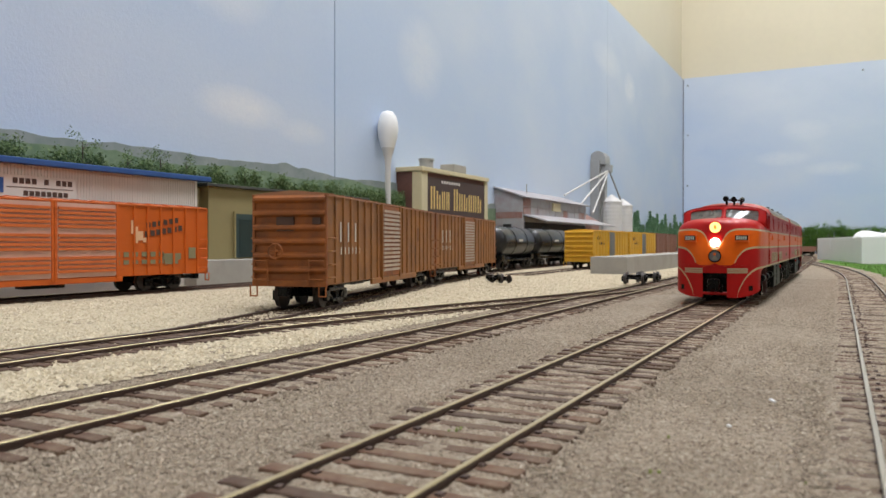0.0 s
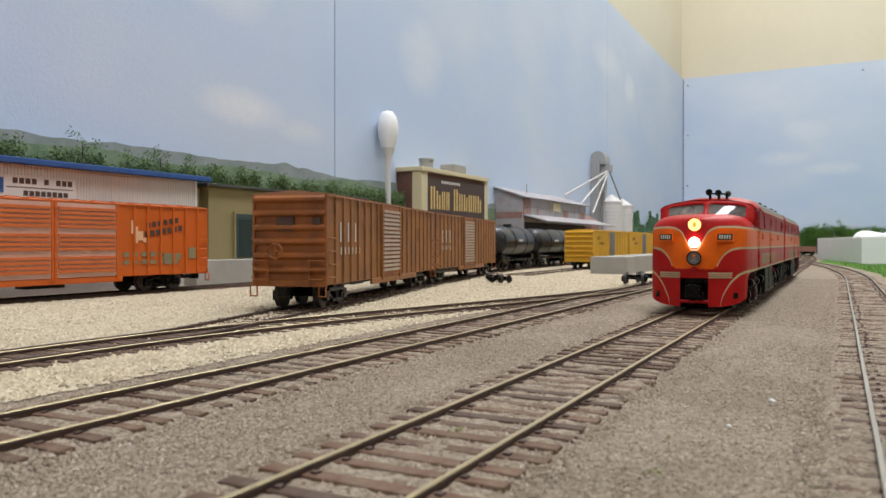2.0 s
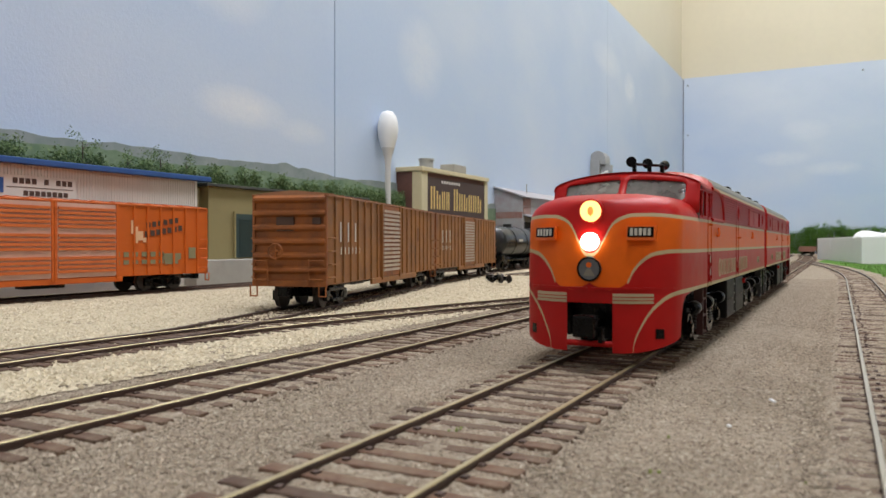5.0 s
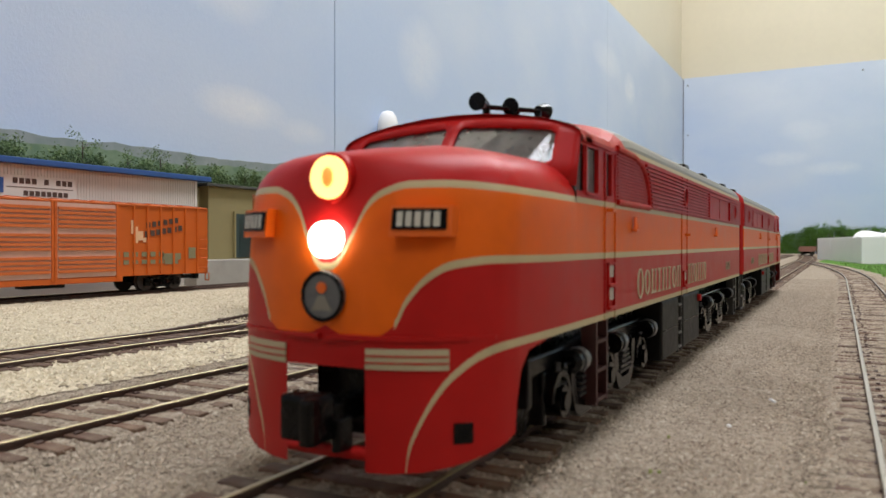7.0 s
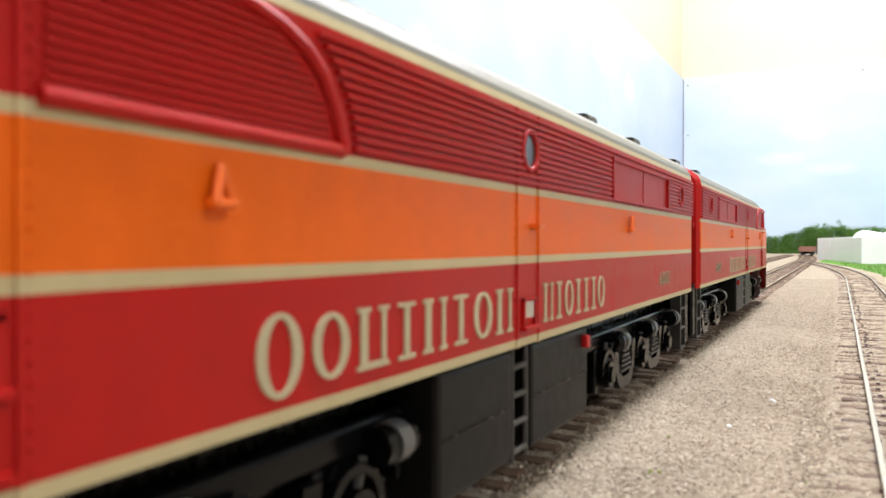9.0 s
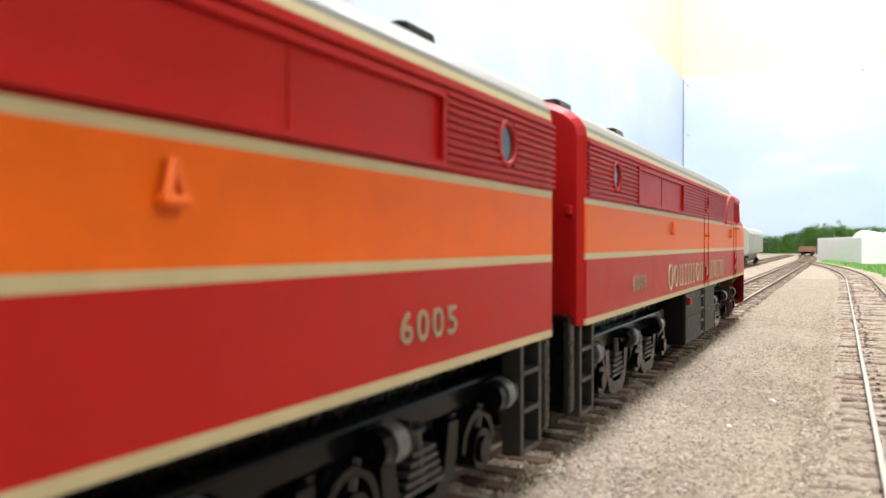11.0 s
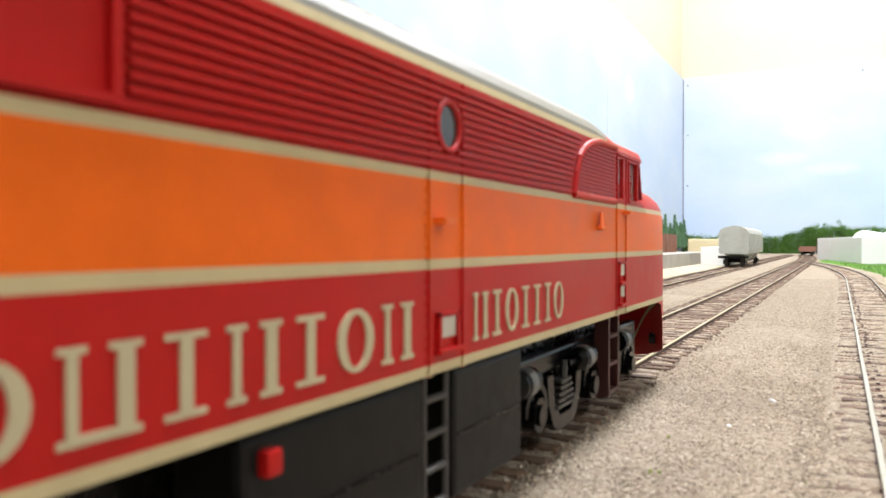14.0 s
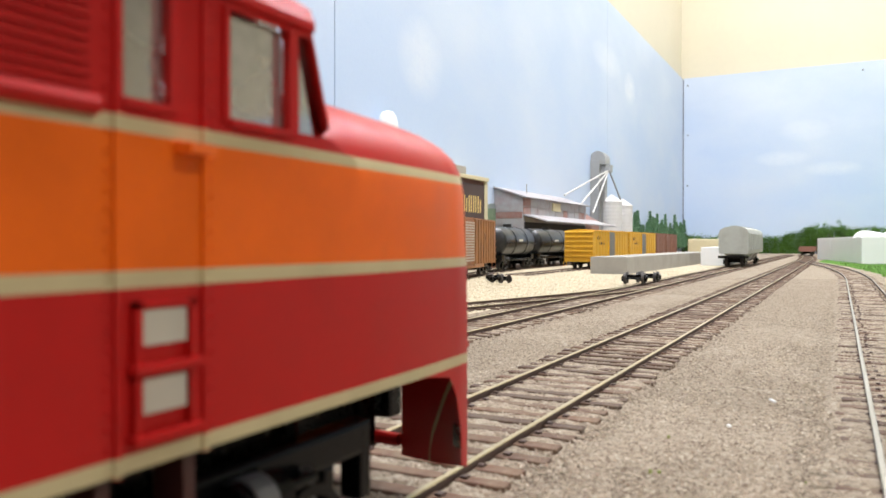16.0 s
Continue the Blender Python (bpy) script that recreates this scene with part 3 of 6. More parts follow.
def truck(parent, yc, label):
    """Three-axle truck: deep side frames with equalisers, journal hoods, leaf springs and brake cylinders, wheels, bolster."""
    for s in (-1, 1):
        x = s * 0.0136
        bm = bmesh.new()
        box(bm, x - 0.0010, x + 0.0010, yc - 0.031, yc + 0.031, 0.0096, 0.0122, 0.0004)
        for dy in (-0.0225, 0.0, 0.0225):
            for e in (-0.0036, 0.0036):
                box(bm, x - 0.0010, x + 0.0012, yc + dy + e - 0.0007, yc + dy + e + 0.0007, 0.0030, 0.0098, 0.0003)
        for dy in (-0.031, 0.031):
            box(bm, x - 0.0010, x + 0.0010, yc + dy - 0.0008, yc + dy + 0.0008, 0.0060, 0.0122, 0.0003)
        part("side_frame", bm, M_GLOSSBLACK, parent)
        # dropped equaliser plates between the axles, with leaf springs on them
        for dy in (-0.01125, 0.01125):
            bm = bmesh.new()
            prof = [(-0.0070, 0.0094), (-0.0066, 0.0060), (-0.0048, 0.0030), (-0.0030, 0.0019), (0.0030, 0.0019), (0.0048, 0.0030), (0.0066, 0.0060), (0.0070, 0.0094), (0.0050, 0.0094), (0.0042, 0.0056), (0.0022, 0.0038), (-0.0022, 0.0038), (-0.0042, 0.0056), (-0.0050, 0.0094)]
            loft(bm, [[(x + s * d, yc + dy + p, z) for p, z in prof] for d in (0.0008, 0.0020)], close=True)
            for d in (0.0008, 0.0020):
                for i in range(6):
                    j = 13 - i
                    bm.faces.new([bm.verts.new((x + s * d, yc + dy + p, z)) for p, z in (prof[i], prof[i + 1], prof[j - 1], prof[j])])
            bmesh.ops.recalc_face_normals(bm, faces=bm.faces)
            part("equaliser", bm, M_GLOSSBLACK, parent)
            bm = bmesh.new()
            for k in range(5):
                q = 0.0036 - 0.0004 * k
                box(bm, *sorted((x + s * 0.0004, x + s * 0.0022)), yc + dy - q, yc + dy + q, 0.0047 + k * 0.0008, 0.0051 + k * 0.0008)
            part("leaf_spring", bm, M_IRON, parent)
        for dy in (-0.0225, 0.0, 0.0225):
            # rounded hood over the journal
            bm = bmesh.new()
            rings = []
            for i in range(11):
                g = math.pi * i / 10
                rings.append([(x + s * d, yc + dy + r * math.cos(g), 0.0058 + r * math.sin(g)) for d, r in ((0.0006, 0.0040), (0.0022, 0.0038), (0.0022, 0.0030), (0.0006, 0.0030))])
            loft(bm, rings, close=True, cap0=True, cap1=True)
            bmesh.ops.recalc_face_normals(bm, faces=bm.faces)
            part("journal_hood", bm, M_GLOSSBLACK, parent)
            bm = bmesh.new()
            tube(bm, (x, yc + dy, 0.0056), (x + s * 0.0026, yc + dy, 0.0056), 0.0021, 14)
            tube(bm, (x + s * 0.0026, yc + dy, 0.0056), (x + s * 0.0030, yc + dy, 0.0056), 0.0013, 12)
            part("journal_box", bm, M_GLOSSBLACK, parent)
        for dy, e in ((-0.0165, -1), (0.0045, 1), (0.0270, 1)):
            bm = bmesh.new()
            tube(bm, (x + s * 0.0022, yc + dy - 0.0022, 0.0102), (x + s * 0.0022, yc + dy + 0.0022, 0.0102), 0.0016, 14)
            tube(bm, (x + s * 0.0022, yc + dy + e * 0.0022, 0.0102), (x + s * 0.0022, yc + dy + e * 0.0030, 0.0102), 0.0016, 14, 0.0009)
            tube(bm, (x + s * 0.0022, yc + dy + e * 0.0030, 0.0102), (x + s * 0.0022, yc + dy + e * 0.0062, 0.0102), 0.0004, 8)
            bc = part("brake_cylinder", bm, M_GLOSSBLACK, parent, smooth=False)
            # added steel ring, stands in for the silver highlight on the black cylinder
            bm = bmesh.new()
            tube(bm, (x + s * 0.0022, yc + dy - 0.0006, 0.0102), (x + s * 0.0022, yc + dy + 0.0012, 0.0102), 0.00175, 16)
            part("highlight_band", bm, M_STEEL, bc)
            bm = bmesh.new()
            tube(bm, (x + s * 0.0016, yc + dy + e * 0.0060, 0.0106), (x + s * 0.0016, yc + dy + e * 0.0070, 0.0050), 0.0005, 6)
            tube(bm, (x + s * 0.0016, yc + dy - 0.0030, 0.0098), (x + s * 0.0016, yc + dy - 0.0042, 0.0062), 0.0004, 6)
            part("brake_lever", bm, M_IRON, parent)
    for dy in (-0.0225, 0.0, 0.0225):
        for s in (-1, 1):
            bm = bmesh.new()
            tube(bm, (s * 0.0076, yc + dy, 0.0058), (s * 0.0100, yc + dy, 0.0058), 0.0056, 24)
            tube(bm, (s * 0.0070, yc + dy, 0.0058), (s * 0.0076, yc + dy, 0.0058), 0.0063, 24)
            part("wheel", bm, M_BLACK, parent)
        bm = bmesh.new()
        tube(bm, (-0.011, yc + dy, 0.0058), (0.011, yc + dy, 0.0058), 0.001, 8)
        part("axle", bm, M_BLACK, parent)
    part("bolster", boxm(-0.0105, 0.0105, yc - 0.028, yc + 0.028, 0.0085, 0.0145, 0.0008), M_BLACK, parent)


def number_text(parent, s, y, z, txt, size):
    cu = bpy.data.curves.new("road_number", "FONT")
    cu.body, cu.size, cu.extrude, cu.align_x = txt, size, 0.00005, "CENTER"
    cu.offset = 0.00004
    ob = new("road_number", cu)
    dg = bpy.context.evaluated_depsgraph_get()
    me = bpy.data.meshes.new_from_object(ob.evaluated_get(dg))
    bpy.data.objects.remove(ob)
    me.materials.clear()
    me.materials.append(M_NUMBER)
    o = put("road_number", me, parent, pose(s * (HALF_W + 0.00008), y, z, 90, 0, 90 if s > 0 else -90) @ Matrix.Diagonal((1.16, 0.95, 1, 1)), "cream painted number")
    return o


def loco(label, number, lit, cs):
    L = empty("diesel_locomotive", Matrix(), label, "locomotive", "passenger diesel pair")
    body = part("body", hull(cs), M_LOCO, L, smooth=False)
    body["label"] = "red and orange body shell with cream stripes"
    part("nose", nose(cs), M_LOCO, L, "bulldog nose with swept cream lines", smooth=True)
    part("cab_front", cab(cs), M_LOCO, L, smooth=True)
    # windshields left and right of the centre post
    for s in (-1, 1):
        bm = bmesh.new()
        cols = [cab_rows(x, cs, 0.0002) for x in CAB_X if 0.0 < s * x < 0.0153]
        loft(bm, [[c[i] for c in cols] for i in (1, 2)])
        part("windshield", bm, M_GLASS, L)
    # lights, emblem, number boards, nose stripes, coupler
    bm = bmesh.new()
    tube(bm, (0, 0.0050, 0.0332), (0, 0.0016, 0.0332), 0.0027, 28)
    part("headlight_rim", bm, M_LRED, L)
    bm = bmesh.new()
    tube(bm, (0, 0.0026, 0.0332), (0, 0.0012, 0.0332), 0.0023, 28)
    part("headlight", bm, M_HEAD_UP if lit else M_GLASS_DARK, L, "warm yellow upper headlight")
    bm = bmesh.new()
    ball(bm, (0, 0.0012, 0.0332), 0.0009, 0.75, 0.5, 1.2)
    part("bulb", bm, M_BULB if lit else M_GLASS_DARK, L, smooth=True)
    bm = bmesh.new()
    tube(bm, (0, 0.0024, 0.0266), (0, 0.0004, 0.0266), 0.0019, 28)
    part("headlight", bm, M_HEAD_LOW if lit else M_GLASS_DARK, L, "bright white lower headlight")
    bm = bmesh.new()
    tube(bm, (0, 0.0016, 0.0207), (0, 0.0002, 0.0207), 0.0026, 28)
    em = part("emblem", bm, M_STEEL, L, "round grey emblem plate")
    bm = bmesh.new()
    for i in range(24):
        a, b = 2 * math.pi * i / 24, 2 * math.pi * (i + 1) / 24
        tube(bm, (0.0025 * math.cos(a), 0.0002, 0.0207 + 0.0025 * math.sin(a)), (0.0025 * math.cos(b), 0.0002, 0.0207 + 0.0025 * math.sin(b)), 0.00022, 6)
    part("emblem_rim", bm, M_BLACK, em)
    bm = bmesh.new()
    plate_on(bm, (-0.0013, 0.0002, 0.0192), (0.0013, 0.0002, 0.0192), (0.0004, 0.0002, 0.0208), (-0.0004, 0.0002, 0.0208), 0.00015)
    part("emblem_bar", bm, M_BARS_DULL, em)
    bm = bmesh.new()
    tube(bm, (0, 0.0006, 0.0216), (0, 0.0, 0.0216), 0.0006, 12)
    part("emblem_centre", bm, M_LORANGE, em)
    for s in (-1, 1):
        bm = bmesh.new()
        nose_strip(bm, s * 0.0079, s * 0.0134, 0.0269, 0.0300, 0.0016, 5)
        nb = part("number_board", bm, M_LORANGE, L)
        bm = bmesh.new()
        nose_strip(bm, s * 0.0082, s * 0.0131, 0.0276, 0.0297, 0.0018, 5)
        part("board_face", bm, M_BLACK, nb)
        for i in range(5):
            bm = bmesh.new()
            nose_strip(bm, s * (0.0087 + i * 0.00084), s * (0.00925 + i * 0.00084), 0.0279, 0.0294, 0.0019, 1)
            part("number_bar", bm, M_SILVER, nb)
        bm = bmesh.new()
        nose_strip(bm, s * 0.0051, s * 0.0130, 0.0134, 0.0155, 0.0002)
        part("nose_stripes", bm, M_BARS, L)
        bm = bmesh.new()
        for z in (0.0140, 0.0147):
            nose_strip(bm, s * 0.0051, s * 0.0130, z, z + 0.00016, 0.0003)
        part("stripe_line", bm, M_LRED, L)
        bm = bmesh.new()
        nose_strip(bm, s * 0.0005, s * 0.0165, 0.0163, 0.0168, 0.0003)
        part("nose_ledge", bm, M_LRED, L)
        bm = bmesh.new()
        nose_strip(bm, s * 0.0134, s * 0.0149, 0.0059, 0.0080, 0.0001, 3)
        part("step_opening", bm, M_BLACK, L)
    bm = bmesh.new()
    box(bm, -0.0049, 0.0049, 0.0060, 0.0085, 0.0052, 0.0134)
    part("coupler_pocket", bm, M_BLACK, L)
    bm = bmesh.new()
    box(bm, -0.0015, 0.0015, -0.001, 0.0065, 0.0072, 0.0096, 0.0003)
    box(bm, -0.0026, 0.0024, -0.0036, -0.0006, 0.0062, 0.0110, 0.0006)
    box(bm, 0.0010, 0.0026, -0.0052, -0.0032, 0.0062, 0.0110, 0.0005)
    part("coupler", bm, M_BLACK, L)
    part("air_hose", boxm(0.0024, 0.0034, -0.0016, 0.001, 0.0050, 0.0085, 0.0003), M_BLACK, L)
    # dark cab inside: floor with the seats, and the bulkhead behind the door
    bm = bmesh.new()
    box(bm, -0.0165, 0.0165, 0.0330, 0.0535, 0.0290, 0.0325)
    box(bm, -0.0170, 0.0170, 0.0520, 0.0535, 0.0325, 0.0402)
    for x in (-0.0095, 0.0095):
        box(bm, x - 0.003, x + 0.003, 0.0390, 0.0425, 0.0325, 0.0346, 0.0006)
    box(bm, -0.0150, 0.0150, 0.0300, 0.0318, 0.0320, 0.0352, 0.0004)
    part("cab_interior", bm, M_CABIN, L, "dark grey cab interior with seats")
    # horns on the cab roof
    bm = bmesh.new()
    tube(bm, (-0.0004, 0.0428, 0.0472), (0.0056, 0.0500, 0.0472), 0.0004, 8)
    for x, y, d in ((-0.0004, 0.0428, -1.0), (0.0024, 0.0480, -0.7), (0.0054, 0.0498, 0.9)):
        tube(bm, (x, y, 0.0436), (x, y, 0.0472), 0.0006, 6)
        tube(bm, (x, y, 0.0475), (x, y + d * 0.0034, 0.0475), 0.0006, 14, 0.0014)
    part("air_horn", bm, M_BLACK, L)
    # roof gear
    for y, x in ((0.157, 0.0080), (0.157, -0.0080), (0.190, 0.0080), (0.190, -0.0080)):
        bm = bmesh.new()
        box(bm, x - 0.002, x + 0.002, y - 0.0035, y + 0.0035, 0.0440, 0.0484, 0.0008)
        part("roof_stack", bm, M_BLACK, L)
    bm = bmesh.new()
    for y in (0.112, 0.122):
        tube(bm, (0.0, y, 0.0455), (0.0, y, 0.0474), 0.0055, 24)
    part("roof_fan", bm, M_STEEL, L)
    for s in (-1, 1):
        side_details(L, s, number, cs)
    # rear end
    bm = bmesh.new()
    box(bm, -0.0104, 0.0104, LOCO_LEN - 0.001, LOCO_LEN + 0.0040, 0.0135, 0.0425, 0.0012)
    part("diaphragm", bm, M_BLACK, L)
    bm = bmesh.new()
    box(bm, -0.0012, 0.0012, LOCO_LEN - 0.004, LOCO_LEN + 0.0045, 0.007, 0.0095, 0.0003)
    part("drawbar", bm, M_BLACK, L)
    for s in (-1, 1):
        part("rear_step", boxm(s * 0.0140 - 0.0030, s * 0.0140 + 0.0030, LOCO_LEN - 0.0006, LOCO_LEN + 0.0022, 0.0040, 0.0168, 0.0007), M_BLACK, L)
        part("end_grab", boxm(s * 0.0163 - 0.0005, s * 0.0163 + 0.0005, LOCO_LEN - 0.0004, LOCO_LEN + 0.0010, 0.0300, 0.0312, 0.0002), M_LRED, L)
        bm = bmesh.new()
        x0, x1 = sorted((s * 0.0150, s * 0.0172))
        for y in (LOCO_LEN - 0.0078, LOCO_LEN - 0.0022):
            box(bm, x0, x1, y - 0.0004, y + 0.0004, 0.0030, 0.0157)
        for z in (0.0030, 0.0074, 0.0116):
            box(bm, x0, x1, LOCO_LEN - 0.0078, LOCO_LEN - 0.0022, z, z + 0.0005)
        part("rear_ladder", bm, M_IRON, L)
        bm = bmesh.new()
        yc = 0.0461 + cs * 0.4
        for y in (yc - 0.0027, yc + 0.0027):
            box(bm, x0, x1, y - 0.0004, y + 0.0004, 0.0030, 0.0157)
        for z in (0.0034, 0.0076, 0.0118):
            box(bm, x0, x1, yc - 0.0027, yc + 0.0027, z, z + 0.0005)
        part("cab_ladder", bm, M_LADDER, L, "dark red-brown cab steps")
    truck(L, 0.0535, "front")
    truck(L, 0.1690, "rear")
    part("frame", boxm(-0.0121, 0.0121, 0.031, LOCO_LEN - 0.002, 0.0104, 0.0157, 0.0004), M_BLACK, L)
    return L


def side_details(L, s, number, cs):
    w = HALF_W

    def sb(bm, y0, y1, z0, z1, proud, bev=0.0):
        a, b = sorted((s * (w - 0.0004), s * (w + proud)))
        box(bm, a, b, y0, y1, z0, z1, bev)
    # horizontal louvre ribs, broken by the filter panel and the portholes
    bm = bmesh.new()
    for k in range(11):
        z = 0.0325 + k * 0.00069
        start = 0.0716 - 0.0042 * (k / 10) ** 2
        hole = math.sqrt(max(0.0, 0.0026 ** 2 - (z + 0.0002 - 0.0361) ** 2))
        cuts = [(0.1047 - hole, 0.1047 + hole), (0.1921 - hole, 0.1921 + hole)] if hole else []
        if 0 < k < 10:
            cuts.append((0.1375, 0.1790))
        a = start
        for c0, c1 in sorted(cuts) + [(LOCO_LEN - 0.0012, 9)]:
            sb(bm, a, c0, z, z + 0.00034, 0.00042)
            a = c1
    part("louvre_ribs", bm, M_LRED, L, "red ribbed side panels")
    bm = bmesh.new()
    for k in range(13):
        z = 0.0331 + k * 0.00052
        sb(bm, 0.0503 + cs / 2, 0.0688 - 0.0068 * (k / 12) ** 2.2, z, z + 0.00024, 0.00022)
    part("fairing_louvres", bm, M_LRED, L)
    # raised fairing rim behind the cab
    pts = [(0.0500 + cs / 2, 0.0324), (0.0703, 0.0324), (0.0694, 0.0350), (0.0680, 0.0371), (0.0662, 0.0384), (0.0635, 0.0394), (0.0590, 0.0402), (0.0500 + cs / 2, 0.0404)]
    bm = bmesh.new()
    for (ya, za), (yb, zb) in zip(pts, pts[1:]):
        tube(bm, (s * (w + 0.0001), ya, za), (s * (w + 0.0001), yb, zb), 0.00050, 8)
    part("fairing_rim", bm, M_LRED, L)
    # filter panel
    bm = bmesh.new()
    for a, b, c, d in ((0.1380, 0.1786, 0.0325, 0.0330), (0.1380, 0.1786, 0.0384, 0.0389), (0.1380, 0.1385, 0.0330, 0.0384), (0.1781, 0.1786, 0.0330, 0.0384)):
        sb(bm, a, b, c, d, 0.0005)
    sb(bm, 0.1585, 0.1588, 0.0330, 0.0384, 0.0001)
    part("filter_panel", bm, M_LRED, L)
    # portholes
    for y in (0.1048, 0.1921):
        bm = bmesh.new()
        c = Vector((s * w, y, 0.0361))
        for i in range(20):
            a, b = 2 * math.pi * i / 20, 2 * math.pi * (i + 1) / 20
            tube(bm, c + Vector((s * 0.0002, 0.0021 * math.cos(a), 0.0021 * math.sin(a))), c + Vector((s * 0.0002, 0.0021 * math.cos(b), 0.0021 * math.sin(b))), 0.00032, 6)
        pf = part("porthole_rim", bm, M_LRED, L)
        bm = bmesh.new()
        tube(bm, (s * (w - 0.0006), y, 0.0361), (s * (w + 0.00012), y, 0.0361), 0.0020, 24)
        part("porthole", bm, M_GLASS_DARK, pf)
    # engine-room door and cab door seams, with rivets, grab irons and step boxes
    for y0, y1, z1 in ((0.1016, 0.1078, 0.0402), (0.0434 + cs * 0.4, 0.0489 + cs * 0.4, 0.0393)):
        bm = bmesh.new()
        for y in (y0, y1):
            sb(bm, y - 0.00018, y + 0.00018, 0.0153, z1, 0.00018)
        for i in range(26):
            z = 0.0158 + i * 0.00092
            for y in (y0 - 0.0005, y1 + 0.0005):
                ball(bm, (s * w, y, z), 0.00016, u=6, v=4)
        part("door_seam", bm, M_LOCO, L)
    for y, z in ((0.1061, 0.0278), (0.0445 + cs * 0.4, 0.0307)):
        bm = bmesh.new()
        sb(bm, y - 0.0009, y + 0.0009, z, z + 0.0005, 0.0012)
        part("door_handle", bm, M_LORANGE, L)
    for y, zs in ((0.1047, (0.0190,)), (0.0462 + cs * 0.4, (0.0187, 0.0220))):
        for z in zs:
            bm = bmesh.new()
            sb(bm, y - 0.0019, y - 0.0015, z - 0.0017, z + 0.0014, 0.0004)
            sb(bm, y + 0.0015, y + 0.0019, z - 0.0017, z + 0.0014, 0.0004)
            sb(bm, y - 0.0019, y + 0.0019, z + 0.0011, z + 0.0014, 0.0004)
            sb(bm, y - 0.0021, y + 0.0021, z - 0.0020, z - 0.0016, 0.0007)
            bx = part("step_box", bm, M_LRED, L)
            bm = bmesh.new()
            sb(bm, y - 0.0014, y + 0.0014, z - 0.0007, z + 0.0010, 0.0002)
            part("step_plate", bm, M_SILVER, bx)
    for y in (0.0587, 0.1492):
        bm = bmesh.new()
        sb(bm, y - 0.0009, y + 0.0009, 0.0280, 0.0286, 0.0009, 0.0002)
        tube(bm, (s * (w + 0.0006), y - 0.0006, 0.0284), (s * (w + 0.0004), y, 0.0304), 0.0003, 6)
        tube(bm, (s * (w + 0.0006), y + 0.0006, 0.0284), (s * (w + 0.0004), y, 0.0304), 0.0003, 6)
        part("lift_ring", bm, M_LORANGE, L)
    # lettering as plain bars, and the road number
    lt = bmesh.new()
    first, second = ("Oouinion", "nioiiio")
    if s > 0:
        letter_bars(lt, s, 0.0612, 0.1008, 0.0173, 0.0217, first)
        letter_bars(lt, s, 0.1090, 0.1348, 0.0173, 0.0217, second)
    else:
        letter_bars(lt, s, 0.0737, 0.1000, 0.0173, 0.0217, second)
        letter_bars(lt, s, 0.1100, 0.1530, 0.0173, 0.0217, first)
    part("lettering", lt, M_BARS, L, "cream serif lettering shown as plain shapes")
    for i, ch in enumerate(number):
        number_text(L, s, 0.1765 + s * (i - 1.5) * 0.0026, 0.0185, ch, 0.0036)
    # skirts below the sill, with the ladder between them
    for a, b in ((0.0855, 0.1020), (0.1076, 0.1290)):
        bm = bmesh.new()
        x0, x1 = sorted((s * 0.0120, s * 0.0176))
        box(bm, x0, x1, a, b, 0.0034, 0.0150, 0.0006)
        sk = part("battery_box", bm, paint("skirt_grey", (0.008, 0.0078, 0.0075), 0.45, var=0.2, scale=500, spec=0.16), L)
        bm = bmesh.new()
        xa, xb = sorted((s * 0.0174, s * 0.01775))
        box(bm, xa, xb, a + 0.0008, b - 0.0008, 0.0090, 0.0092)
        part("box_lid", bm, M_BLACK, sk)
    bm = bmesh.new()
    xa, xb = sorted((s * 0.0174, s * 0.0184))
    box(bm, xa, xb, 0.1262, 0.1276, 0.0124, 0.0140, 0.0002)
    part("marker_tag", bm, M_LRED, L)
    bm = bmesh.new()
    for y in (0.1028, 0.1068):
        tube(bm, (s * 0.0172, y, 0.0030), (s * 0.0172, y, 0.0150), 0.0003, 6)
    for z in (0.0040, 0.0070, 0.0100, 0.0130):
        tube(bm, (s * 0.0172, 0.1028, z), (s * 0.0172, 0.1068, z), 0.00035, 6)
    part("ladder", bm, M_IRON, L)
    # window frames and panes of the cab side
    bm = bmesh.new()
    for y0, y1 in ((0.0357, 0.0363), (0.0414, 0.0418), (0.0450, 0.0455), (0.0484, 0.0488)):
        sb(bm, y0 + cs, y1 + cs, SILL_Z - 0.0003, HEAD_Z + 0.0001, 0.0002)
    sb(bm, 0.0363 + cs, 0.0414 + cs, SILL_Z - 0.0004, SILL_Z, 0.0003)
    sb(bm, 0.0455 + cs, 0.0484 + cs, SILL_Z - 0.0004, SILL_Z, 0.0003)
    part("window_frame", bm, M_LRED, L)
    for a, b in ((0.0331, 0.0352), (0.0363, 0.0414), (0.0455, 0.0484)):
        bm = bmesh.new()
        x = s * (w - 0.0005)
        k = 0.0018 if a < 0.035 else 0.0
        bm.faces.new([bm.verts.new(p) for p in ((x, a + cs, SILL_Z), (x, b + cs, SILL_Z), (x, b + cs, HEAD_Z), (x, a + cs + k, HEAD_Z))])
        part("window_pane", bm, M_GLASS, L)


def headlight_y(t):
    """How far up the line the nose of the leading unit is at t seconds: it picks up speed, then holds it."""
    if t < 3.3:
        return 0.3546 - (0.0182 * t + 0.00446 * t * t)
    if t < 7.0:
        return 0.2460 - 0.0478 * (t - 3.3)
    if t < 14.5:
        return 0.06914 - 0.0481 * (t - 7.0)
    return -0.29161 - 0.0467 * (t - 14.5)


